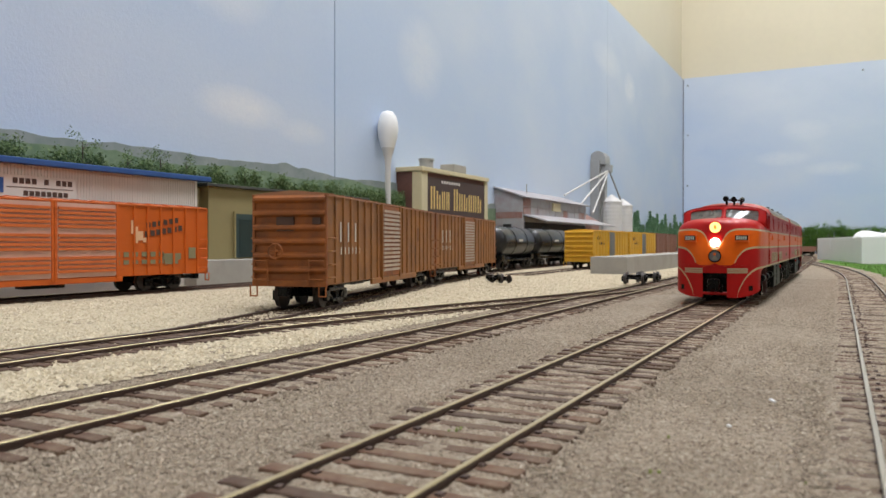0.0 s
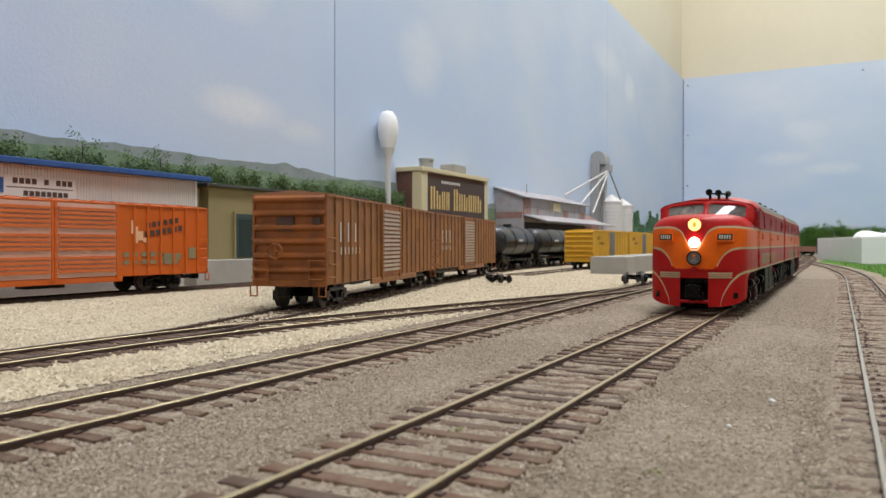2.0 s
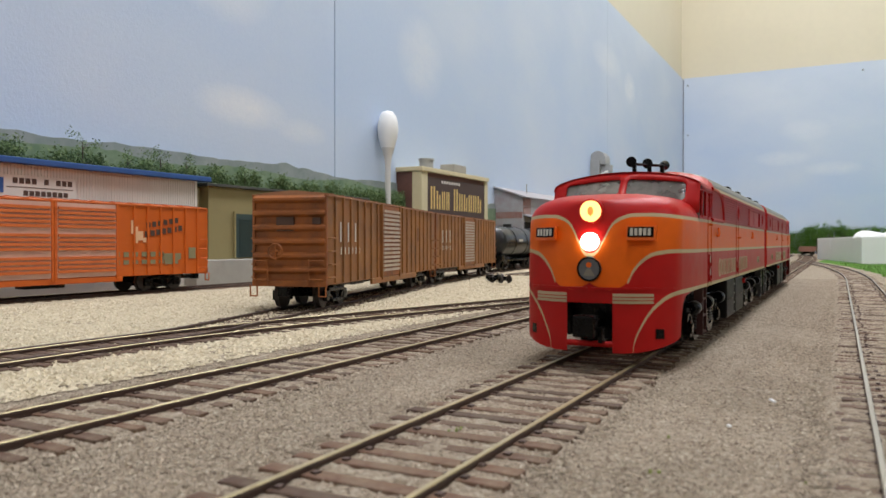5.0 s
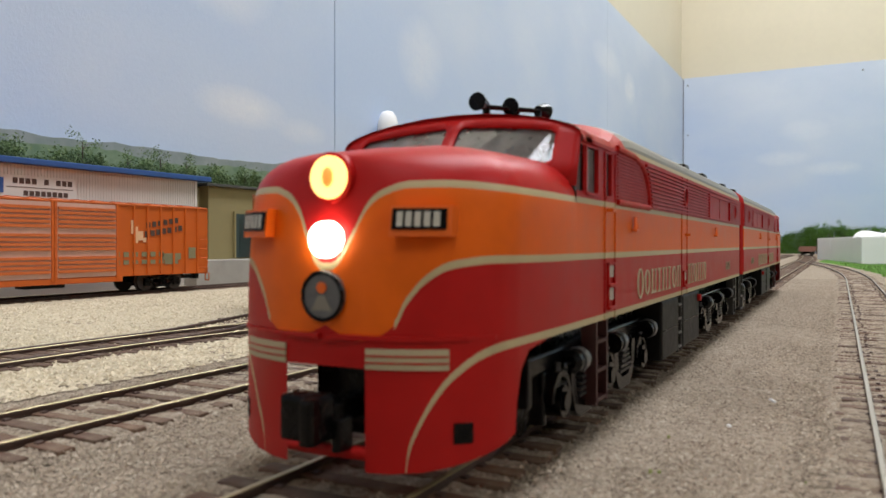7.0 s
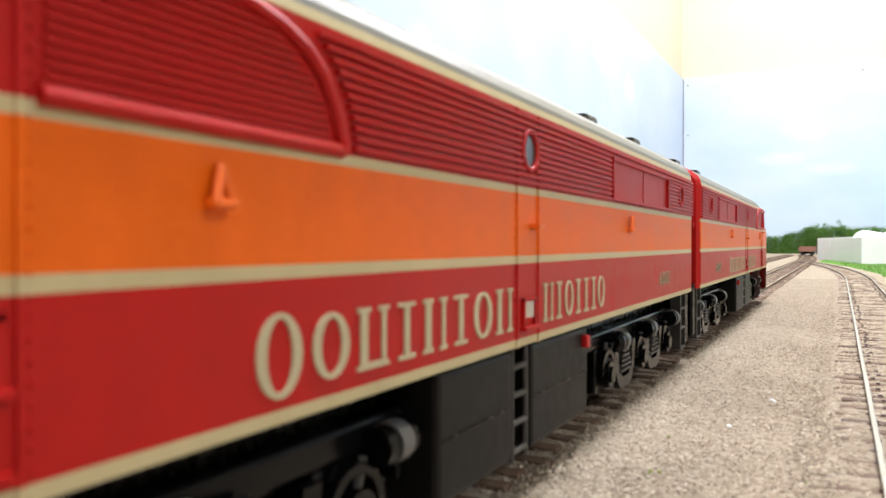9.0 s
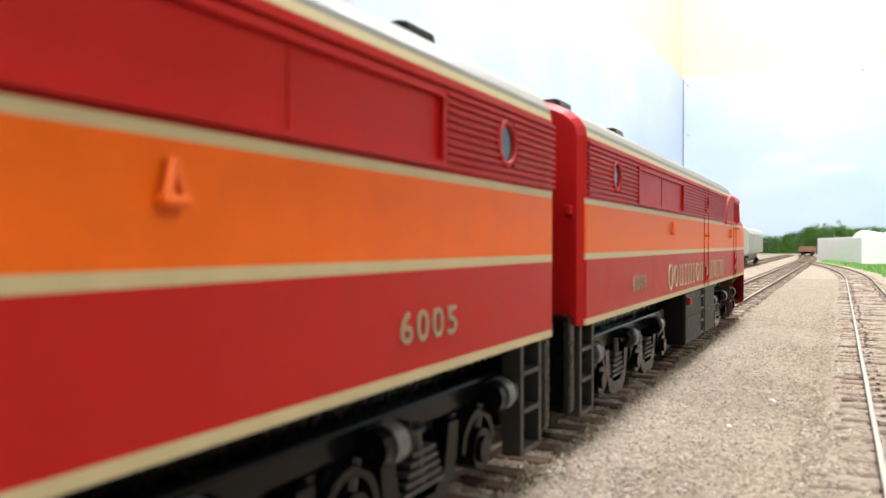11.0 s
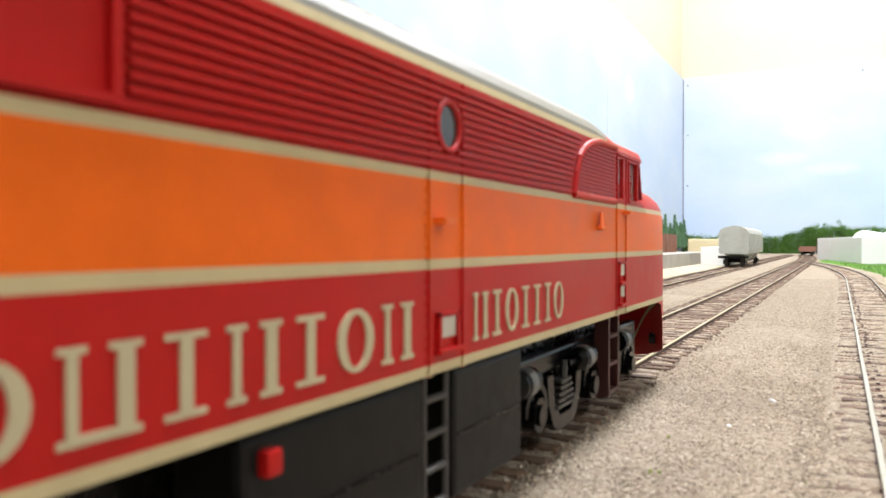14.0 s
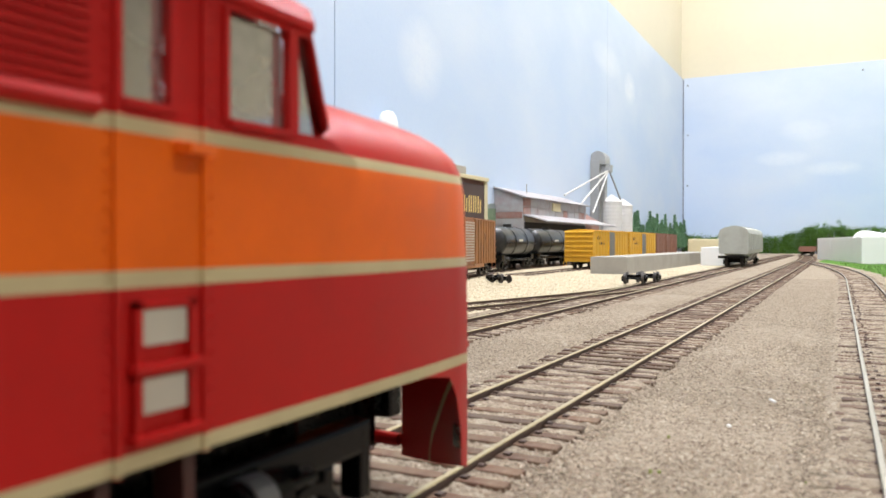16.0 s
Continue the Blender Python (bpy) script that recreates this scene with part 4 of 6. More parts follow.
# how the real speed wavers about that, in metres along the line
WAVER = [(0.0, 0.0), (3.5, 0.0), (4.2, -0.0005), (6.3, -0.0018), (6.5, -0.0022), (7.0, -0.0031), (7.5, -0.0023), (8.0, -0.0030), (8.5, -0.0017), (9.2, -0.0017),
         (11.5, -0.0014), (12.0, -0.0010), (12.5, -0.0003), (13.0, -0.0015), (13.5, -0.0018), (14.0, -0.0025), (14.5, -0.0018), (15.0, -0.0012), (15.5, 0.0), (16.0, 0.0006)]


lead = loco("red and orange streamlined diesel locomotive, headlights lit, on the main track", "6005", True, -0.0031)
trail = loco("red and orange streamlined diesel locomotive coupled back to back", "6009", False, 0.0004)
TRAIL_GAP = 0.0115
lead.scale = trail.scale = (LOCO_SCALE,) * 3


# ---- tracks of the layout ----
def f_yard(y):
    return -0.1755 + (X_LEFT + 0.1755) * sstep(0.13, 0.50, y)


def f_spur(y):
    if y < 0.17:
        return f_yard(y) - 0.0031
    x = -0.2104 - 0.2737 * (min(y, 0.46) - 0.2931)
    if y > 0.46:
        x -= 0.2126 * (min(y, 0.63) - 0.46)
    if y > 0.63:
        u = min(y, 0.93) - 0.63
        x -= 0.2126 * (u - u * u / 0.6)
    return x


def f_team(y):
    return -0.251


def f_house(y):
    return -0.3565


track(f_main, -1.2, 2.05, "main line track with rusty rails and brown ties", M_RAILTOP, (-0.02, 0.80))
track(f_right, -1.2, 1.25, "siding track with bright worn rail heads beside the main line", M_RAILSILVER, (0.02, 0.80), spikes=(0.0, 0.6), sink=0.0002, length=0.87)
track(f_left, -1.2, 2.05, "second siding track half buried in grey ballast", M_RAILTOP, (0.02, 0.62), sink=0.0001, length=1.0)
track(f_yard, -0.6, 0.49, "yard lead track bedded in cream gravel", M_RAILTOP)
track(f_spur, 0.04, 1.9, "spur track below the brown boxcars", M_RAIL, spikes=(9, 9))
track(f_team, 0.62, 1.9, "team track below the yellow boxcars", M_RAIL, spikes=(9, 9))
track(f_house, -0.6, 1.9, "house track beside the loading dock", M_RAIL, spikes=(9, 9))


def bed_z(d, x, y, base):
    """Height of the ballast packed between and over the ties."""
    n = 0.00042 * noise.noise((x * 210, y * 210, 1)) + 0.00028 * noise.noise((x * 700, y * 700, 4))
    return base + n - 0.0016 * sstep(0.0125, 0.021, d)


def ballast_bed(fn, base, y0, y1, label):
    """Uneven strip of ballast along a track, through which the ties show."""
    vs, fs, k = [], [], 40
    ys = np.concatenate([np.arange(y0, 0.45, 0.0011), np.arange(0.45, y1, 0.006)])
    for y in ys:
        c = fn(y)
        for i in range(k + 1):
            d = -0.0215 + 0.043 * i / k
            vs.append((c + d, y, bed_z(abs(d), c + d, y, base)))
    for j in range(len(ys) - 1):
        for i in range(k):
            a = j * (k + 1) + i
            fs.append((a, a + 1, a + k + 2, a + k + 1))
    tagged(put("ballast_bed", mesh_from("ballast_bed", vs, fs, M_BALLAST, True)), label, "ballast", kind="structure")


BEDS = ((f_main, -0.00130, 16000), (f_right, -0.00132, 16000), (f_left, -0.00136, 14000))
ballast_bed(f_main, BEDS[0][1], 0.02, 2.0, "grey brown ballast packed between the main line ties")
ballast_bed(f_right, BEDS[1][1], 0.02, 1.2, "grey brown ballast covering most of the siding ties")
ballast_bed(f_left, BEDS[2][1], 0.02, 1.2, "grey brown ballast covering most of the second siding ties")


def scatter(name, mat, n, region, size, z, label, seed, flat=0.7):
    """Loose grains: small four-sided chips, one joined mesh."""
    rng = np.random.default_rng(seed)
    px, py = region(rng, n)
    n = len(px)
    base = np.array([(1, 0, 0), (-0.6, 0.9, 0), (-0.6, -0.9, 0), (0.1, 0.1, 1.0), (0, 0, -0.6)])
    r = rng.uniform(0.55, 1.25, n)[:, None, None] * size
    jit = rng.uniform(0.65, 1.3, (n, 5, 3))
    a = rng.uniform(0, 6.283, n)
    v = base[None] * jit * r
    ca, sa = np.cos(a)[:, None], np.sin(a)[:, None]
    v = np.stack([v[..., 0] * ca - v[..., 1] * sa, v[..., 0] * sa + v[..., 1] * ca, v[..., 2] * flat], -1)
    v[..., 0] += px[:, None]
    v[..., 1] += py[:, None]
    v[..., 2] += z
    f = np.array([(0, 1, 3), (1, 2, 3), (2, 0, 3)])
    faces = (f[None] + (np.arange(n) * 5)[:, None, None]).reshape(-1, 3)
    me = bpy.data.meshes.new(name)
    me.from_pydata(v.reshape(-1, 3).tolist(), [], faces.tolist())
    me.materials.append(mat)
    return tagged(put(name, me), label, "gravel", kind="stuff")


def off_rails(px, py, keep):
    """Thin out grains on ties and keep them off the rails."""
    ok = np.ones(len(px), bool)
    for fn in (f_main, f_right, f_left, f_yard):
        c = np.array([fn(y) for y in py])
        d = np.abs(px - c)
        ok &= np.abs(d - GAUGE_C / 2) > 0.0012
        ok &= (d > 0.0152) | keep
    return px[ok], py[ok]


def region_near(rng, n):
    y = 0.03 + 0.65 * rng.random(n) ** 1.8
    x = rng.uniform(-0.136, 0.045, n)
    return off_rails(x, y, rng.random(n) < 0.10)


def region_cream(rng, n):
    y = 0.04 + 0.75 * rng.random(n) ** 1.3
    x = -0.124 - 0.20 * rng.random(n) ** 1.3
    x = x + np.array([0.004 * noise.noise((0, v * 40, 0)) for v in y])
    keep = (x < -0.131 + 0.008 * np.clip((y - 0.4) / 0.2, 0, 1)) & (np.abs(x - np.array([f_left(v) for v in y])) > 0.0185)
    x, y = x[keep], y[keep]
    return off_rails(x, y, rng.random(len(x)) < 0.10)


# cream gravel sheet over the yard side
def cream_sheet():
    ys = np.linspace(-1.2, 1.35, 300)
    vs, fs = [], []
    n = 90
    for y in ys:
        edge = -0.1335 + 0.003 * noise.noise((y * 45, 1, 0)) + 0.0015 * noise.noise((y * 160, 2, 0)) + 0.009 * sstep(0.40, 0.62, y)
        for i in range(n):
            x = X_WALL + (edge - X_WALL) * i / (n - 1)
            lip = sstep(0, 0.006, edge - x)
            z = GROUND - 0.0014 + 0.0018 * lip + 0.0004 * noise.noise((x * 120, y * 120, 0))
            vs.append((x, y, z))
    for j in range(len(ys) - 1):
        for i in range(n - 1):
            k = j * n + i
            fs.append((k, k + 1, k + n + 1, k + n))
    tagged(put("gravel_yard", mesh_from("gravel_yard", vs, fs, M_CREAM, True)), "cream white gravel yard surface", "gravel", kind="structure")


cream_sheet()
for fn, base, n in BEDS:
    def on_bed(rng, n):
        y = 0.03 + 0.55 * rng.random(n) ** 1.8
        d = rng.uniform(-0.019, 0.019, n)
        ok = np.abs(np.abs(d) - GAUGE_C / 2) > 0.0012
        y, d = y[ok], d[ok]
        return np.array([fn(v) for v in y]) + d, y
    scatter("bed_grains", M_GRAIN, n, on_bed, 0.00042, base - 0.0001, "loose ballast grains between the ties", 7)
scatter("ballast_grains", M_GRAIN, 230000, region_near, 0.00034, GROUND, "loose grey brown ballast grains", 1)
scatter("cream_grains", M_CGRAIN, 60000, region_cream, 0.0008, GROUND + 0.0004, "loose cream gravel grains", 2)




# ---- freight cars ----
def freight_truck(name, parent, yc, gap=0.0078):
    """Two-axle freight truck under a car, or loose on its own."""
    t = empty(name, pose(0, yc, 0), "", "")
    t.parent = parent
    for k in ("label", "category"):
        if k in t:
            del t[k]
    truck_parts(t)
    return t


def truck_parts(t):
    for s in (-1, 1):
        bm = bmesh.new()
        x = s * 0.0112
        for a, b, c, d in ((-0.0125, -0.0085, 0.0030, 0.0072), (0.0085, 0.0125, 0.0030, 0.0072), (-0.0090, 0.0090, 0.0066, 0.0082), (-0.0050, 0.0050, 0.0022, 0.0036), (-0.0014, -0.0004, 0.003, 0.007), (0.0004, 0.0014, 0.003, 0.007)):
            box(bm, x - 0.0009, x + 0.0009, a, b, c, d, 0.0003)
        for e in (-1, 1):
            tube(bm, (x, e * 0.0085, 0.0060), (x, e * 0.0045, 0.0030), 0.0008, 6)
        part("side_frame", bm, M_BLACK, t)
        for y in (-0.0105, 0.0105):
            bm = bmesh.new()
            tube(bm, (s * 0.0079, y, 0.0055), (s * 0.0098, y, 0.0055), 0.0054, 20)
            tube(bm, (s * 0.0074, y, 0.0055), (s * 0.0079, y, 0.0055), 0.0061, 20)
            part("wheel", bm, M_WHEEL, t)
    bm = bmesh.new()
    box(bm, -0.011, 0.011, -0.0022, 0.0022, 0.0045, 0.0092, 0.0004)
    for y in (-0.0105, 0.0105):
        tube(bm, (-0.011, y, 0.0055), (0.011, y, 0.0055), 0.0009, 8)
    part("bolster", bm, M_BLACK, t)


M_WHEEL = paint("wheel_steel", (0.06, 0.05, 0.045), 0.55, 0.3, var=0.3, scale=600)
M_KCS = paint("boxcar_brown", (0.31, 0.128, 0.034), 0.62, var=0.16, scale=220, dirt=(0.13, 0.060, 0.025), dirt_amt=0.65)
M_KCS_DARK = paint("boxcar_brown_end", (0.33, 0.098, 0.016), 0.55, var=0.16, scale=200, dirt=(0.085, 0.036, 0.018), dirt_amt=0.75)
M_KCS_ROOF = paint("boxcar_roof", (0.33, 0.15, 0.075), 0.7, var=0.15, scale=250, dirt=(0.42, 0.24, 0.13), dirt_amt=0.4)
M_GALV = paint("galvanised_door", (0.52, 0.42, 0.32), 0.5, 0.1, var=0.15, scale=400, dirt=(0.36, 0.16, 0.06), dirt_amt=0.55)
M_PATCH = paint("dark_patch", (0.075, 0.038, 0.025), 0.7, var=0.2)
M_WHITE_LETTER = paint("white_lettering", (0.72, 0.68, 0.58), 0.6, var=0.12)
M_OCAR = paint("boxcar_orange", (0.56, 0.104, 0.006), 0.5, var=0.08, scale=250, dirt=(0.45, 0.09, 0.02), dirt_amt=0.3)
M_OCAR_ROOF = paint("boxcar_orange_roof", (0.58, 0.13, 0.022), 0.55, var=0.1, scale=200)
M_YELLOW = paint("boxcar_yellow", (0.66, 0.36, 0.018), 0.55, var=0.1, scale=250, dirt=(0.45, 0.24, 0.03), dirt_amt=0.35)
M_GREYDOOR = paint("door_grey", (0.22, 0.22, 0.21), 0.6, var=0.12)
M_BROWNCAR = paint("boxcar_red_brown", (0.24, 0.10, 0.065), 0.6, var=0.15, dirt=(0.3, 0.2, 0.15), dirt_amt=0.4)
M_TANK = paint("tank_black", (0.012, 0.012, 0.0125), 0.34, var=0.3, scale=250, dirt=(0.08, 0.075, 0.07), dirt_amt=0.35)
M_HOPPER = paint("hopper_grey", (0.40, 0.41, 0.37), 0.6, var=0.1, scale=200, dirt=(0.26, 0.24, 0.2), dirt_amt=0.5)
M_GREENBAR = paint("sea_green_mark", (0.22, 0.19, 0.10), 0.6)
M_PALE = paint("pale_bird_mark", (0.75, 0.45, 0.25), 0.6)
# pale door leaf: the highlights along the louvres, put into the colour
M_LOUV = paint("door_louvre_highlight", (0.60, 0.36, 0.28), 0.6)


def glyph_bar(bm, x, s, y0, y1, z0, z1):
    a, b = sorted((x, x + s * 0.00014))
    box(bm, a, b, y0, y1, z0, z1)


def boxcar(label, m, W, Lc, z0, z1, mats, doors, ribs, end_ribs=6, number_rows=(), wheel_in=0.022, group="freight cars"):
    """Ribbed-side boxcar along y: body, roof with panels, ribbed ends, doors with louvres, ladders, brake wheel, trucks, couplers."""
    side, end, roof, door, leaf = mats
    C = empty("boxcar", m, label, "boxcar", group)
    h, w = z1 - z0, W / 2
    ze = z1 - 0.0014
    bm = bmesh.new()
    pr = [(w, z0), (w, ze), (w * 0.5, z1 - 0.0006), (0, z1), (-w * 0.5, z1 - 0.0006), (-w, ze), (-w, z0)]
    loft(bm, [[(x, y, z) for x, z in pr] for y in (0.0006, Lc - 0.0006)], close=True, cap0=True, cap1=True)
    bmesh.ops.recalc_face_normals(bm, faces=bm.faces)
    part("body", bm, side, C)
    bm = bmesh.new()
    pr = [(w + 0.0006, ze - 0.0004), (w + 0.0006, ze + 0.0003), (w * 0.5, z1 - 0.0001), (0, z1 + 0.0005), (-w * 0.5, z1 - 0.0001), (-w - 0.0006, ze + 0.0003), (-w - 0.0006, ze - 0.0004)]
    loft(bm, [[(x, y, z) for x, z in pr] for y in (0, Lc)], close=True, cap0=True, cap1=True)
    for i in range(int(Lc / 0.012)):
        y = 0.006 + i * 0.012
        for s in (-1, 1):
            plate_on(bm, (s * (w + 0.0004), y, ze + 0.0003), (s * (w + 0.0004), y + 0.0012, ze + 0.0003), (0, y + 0.0012, z1 + 0.0005), (0, y, z1 + 0.0005), 0.0004)
    bmesh.ops.recalc_face_normals(bm, faces=bm.faces)
    part("roof", bm, roof, C)
    for y, d in ((0.0, 1), (Lc, -1)):
        bm = bmesh.new()
        box(bm, -w, w, min(y, y + d * 0.0008), max(y, y + d * 0.0008), z0 - 0.0002, ze)
        for i in range(end_ribs):
            z = z0 + h * (0.16 + 0.76 * i / max(1, end_ribs - 1))
            k = h / end_ribs * 0.26
            rings = [[(x, y, z - k), (x, y - d * 0.0017, z - k * 0.30), (x, y - d * 0.0017, z + k * 0.30), (x, y, z + k)] for x in (-w * 0.97, w * 0.97)]
            rb = bmesh.new()
            loft(rb, rings, close=True, cap0=True, cap1=True)
            bmesh.ops.recalc_face_normals(rb, faces=rb.faces)
            part("end_rib", rb, end, C)
        for x in (-w + 0.0005, w - 0.0005):
            box(bm, x - 0.0005, x + 0.0005, min(y, y - d * 0.0009), max(y, y - d * 0.0009), z0, ze)
        box(bm, -w, w, min(y, y - d * 0.0011), max(y, y - d * 0.0011), z0 - 0.0006, z0 + 0.0018)
        bmesh.ops.recalc_face_normals(bm, faces=bm.faces)
        part("end_wall", bm, end, C)
        bm = bmesh.new()
        box(bm, -0.0012, 0.0012, min(y + d * 0.006, y - d * 0.004), max(y + d * 0.006, y - d * 0.004), z0 - 0.0036, z0 - 0.0012, 0.0003)
        box(bm, -0.0022, 0.0022, min(y - d * 0.004, y - d * 0.0075), max(y - d * 0.004, y - d * 0.0075), z0 - 0.0042, z0 - 0.0006, 0.0005)
        part("coupler", bm, M_BLACK, C)
        for sx in (-1, 1):
            bm = bmesh.new()
            x = sx * (w - 0.0012)
            yy = y - d * 0.0012
            for q in ((x - 0.002, x - 0.002), (x + 0.001, x + 0.001)):
                tube(bm, (q[0], yy, z0), (q[0], yy, z0 - 0.0045), 0.0003, 6)
            tube(bm, (x - 0.002, yy, z0 - 0.0045), (x + 0.001, yy, z0 - 0.0045), 0.0003, 6)
            part("stirrup_step", bm, end, C)
    # brake wheel, lower ladders and dark panel on the near end
    bm = bmesh.new()
    c = Vector((-w * 0.32, -0.0030, z0 + h * 0.36))
    for i in range(16):
        a, b = 2 * math.pi * i / 16, 2 * math.pi * (i + 1) / 16
        tube(bm, c + Vector((0.0030 * math.cos(a), 0, 0.0030 * math.sin(a))), c + Vector((0.0030 * math.cos(b), 0, 0.0030 * math.sin(b))), 0.0004, 5)
        if i % 4 == 0:
            tube(bm, c, c + Vector((0.0030 * math.cos(a), 0, 0.0030 * math.sin(a))), 0.0003, 5)
    tube(bm, c + Vector((0, 0.003, 0)), c, 0.0005, 6)
    part("brake_wheel", bm, end, C)
    bm = bmesh.new()
    for sx in (-1, 1):
        for z in (0.06, 0.16, 0.26):
            zz = z0 + h * z
            tube(bm, (sx * w * 0.94, -0.0022, zz), (sx * w * 0.55, -0.0022, zz), 0.00032, 6)
        tube(bm, (sx * w * 0.55, -0.0022, z0), (sx * w * 0.55, -0.0022, z0 + h * 0.28), 0.00028, 6)
    part("end_ladder", bm, end, C)
    # side ribs, sills, doors, ladders
    for s in (-1, 1):
        for y in ribs:
            bm = bmesh.new()
            a, b = sorted((s * (w - 0.0002), s * (w + 0.0007)))
            box(bm, a, b, y - 0.0006, y + 0.0006, z0 + 0.0005, ze - 0.0004)
            part("side_rib", bm, side, C)
        bm = bmesh.new()
        a, b = sorted((s * (w - 0.0006), s * (w + 0.0008)))
        box(bm, a, b, Lc * 0.30, Lc * 0.74, z0 - 0.0026, z0 + 0.0002, 0.0003)
        part("side_sill", bm, side, C)
        for d0, d1, horiz in doors:
            bm = bmesh.new()
            a, b = sorted((s * w, s * (w + 0.0009)))
            box(bm, a, b, d0, d1, z0 + 0.0006, ze - 0.0008)
            dr = part("door", bm, leaf, C)
            n = 15
            for i in range(n):
                if horiz == 2 and i in (4, 9):
                    continue
                z = z0 + 0.003 + (ze - z0 - 0.005) * i / n
                a, b = sorted((s * w, s * (w + 0.0016)))
                part("door_rib", boxm(a, b, d0 + 0.0010, d1 - 0.0010, z, z + (ze - z0) / n * 0.52), door, dr)
            for y in (d0 - 0.0004, d1 + 0.0004):
                a, b = sorted((s * w, s * (w + 0.0014)))
                part("door_post", boxm(a, b, y - 0.0007, y + 0.0007, z0 - 0.001, ze - 0.0003), side, dr)
        for y in (0.0035, Lc - 0.0035):
            bm = bmesh.new()
            for i in range(4):
                z = z0 + h * (0.08 + 0.14 * i)
                tube(bm, (s * (w + 0.0012), y - 0.0028, z), (s * (w + 0.0012), y + 0.0028, z), 0.00032, 6)
                for e in (-0.0028, 0.0028):
                    tube(bm, (s * w, y + e, z), (s * (w + 0.0012), y + e, z), 0.00028, 5)
            part("side_ladder", bm, side, C)
    freight_truck("truck", C, wheel_in)
    freight_truck("truck", C, Lc - wheel_in)
    bm = bmesh.new()
    box(bm, -0.003, 0.003, 0.006, Lc - 0.006, z0 - 0.0030, z0 + 0.0005)
    box(bm, -0.012, -0.003, Lc * 0.45, Lc * 0.55, z0 - 0.0045, z0 + 0.0002, 0.0004)
    part("underframe", bm, M_BLACK, C)
    return C


def marks(C, name, mat, x, s, rects, label=""):
    bm = bmesh.new()
    for r in rects:
        glyph_bar(bm, x, s, *r)
    return part(name, bm, mat, C, label)


def block_letters(y0, z0, z1, widths, gap, st):
    """Plain bars of lettering size: a strong upright and a finer broken one."""
    out = []
    for i, w in enumerate(widths):
        h = z1 - z0
        out.append((y0, y0 + st, z0, z1))
        out.append((y0 + w - st * 0.9, y0 + w, z0, z0 + h * (0.42 if i != 1 else 0.30)))
        out.append((y0 + w - st * 0.9, y0 + w, z0 + h * (0.58 if i != 1 else 0.70), z1))
        y0 += w + gap
    return out


SPUR = Vector((-0.2104, 0.2931, 0))
SPUR_D = Vector((-0.264, 0.9645, 0))


def brown_boxcars():
    W, Lc, z0, z1 = 0.032, 0.1925, 0.0100, 0.0478
    ang = math.degrees(math.atan2(0.264, 0.9645))
    p = SPUR + SPUR_D * -0.0495
    ribs = [0.0085 + i * 0.0098 for i in range(7)] + [0.1135 + i * 0.0098 for i in range(8)]
    lab = "weathered brown ribbed boxcar with louvred side door on the spur"
    c1 = boxcar(lab, pose(p.x, p.y, 0, 0, 0, ang), W, Lc, z0, z1, (M_KCS, M_KCS_DARK, M_KCS_ROOF, M_GALV, M_KCS_DARK), [(0.0735, 0.1050, 1)], ribs)
    x, s = W / 2 + 0.0002, 1
    marks(c1, "lettering", M_WHITE_LETTER, x, s, block_letters(0.0142, 0.0275, 0.0358, (0.0056, 0.0056, 0.0056), 0.0040, 0.0014), "white block lettering shown as bars")
    marks(c1, "number_bar", M_WHITE_LETTER, x, s, [(0.0150 + i * 0.0048, 0.0160 + i * 0.0048, 0.0222, 0.0252) for i in range(6)])
    bm = bmesh.new()
    box(bm, -0.0055, 0.0020, -0.0011, -0.0001, 0.0318, 0.0375)
    part("dark_patch", bm, M_PATCH, c1)
    bm = bmesh.new()
    box(bm, 0.0100, 0.0135, -0.0011, -0.0001, 0.0345, 0.0372)
    part("dark_patch", bm, M_PATCH, c1)
    bm = bmesh.new()
    box(bm, 0.0050, 0.0118, -0.0012, -0.0001, 0.0447, 0.0456)
    part("number_bar", bm, M_WHITE_LETTER, c1)
    for r in ((0.141, 0.1428, 0.0150, 0.0250), (0.148, 0.1492, 0.028, 0.036)):
        marks(c1, "rust_stain", M_PATCH, x, s, [r])
    q = SPUR + SPUR_D * (-0.0495 + Lc + 0.0075)
    # the second car sits further round the curve
    c2 = copy_thing(c1, pose(q.x, q.y, 0, 0, 0, 12.0))
    c2["label"] = "weathered brown ribbed boxcar coupled behind another like it"


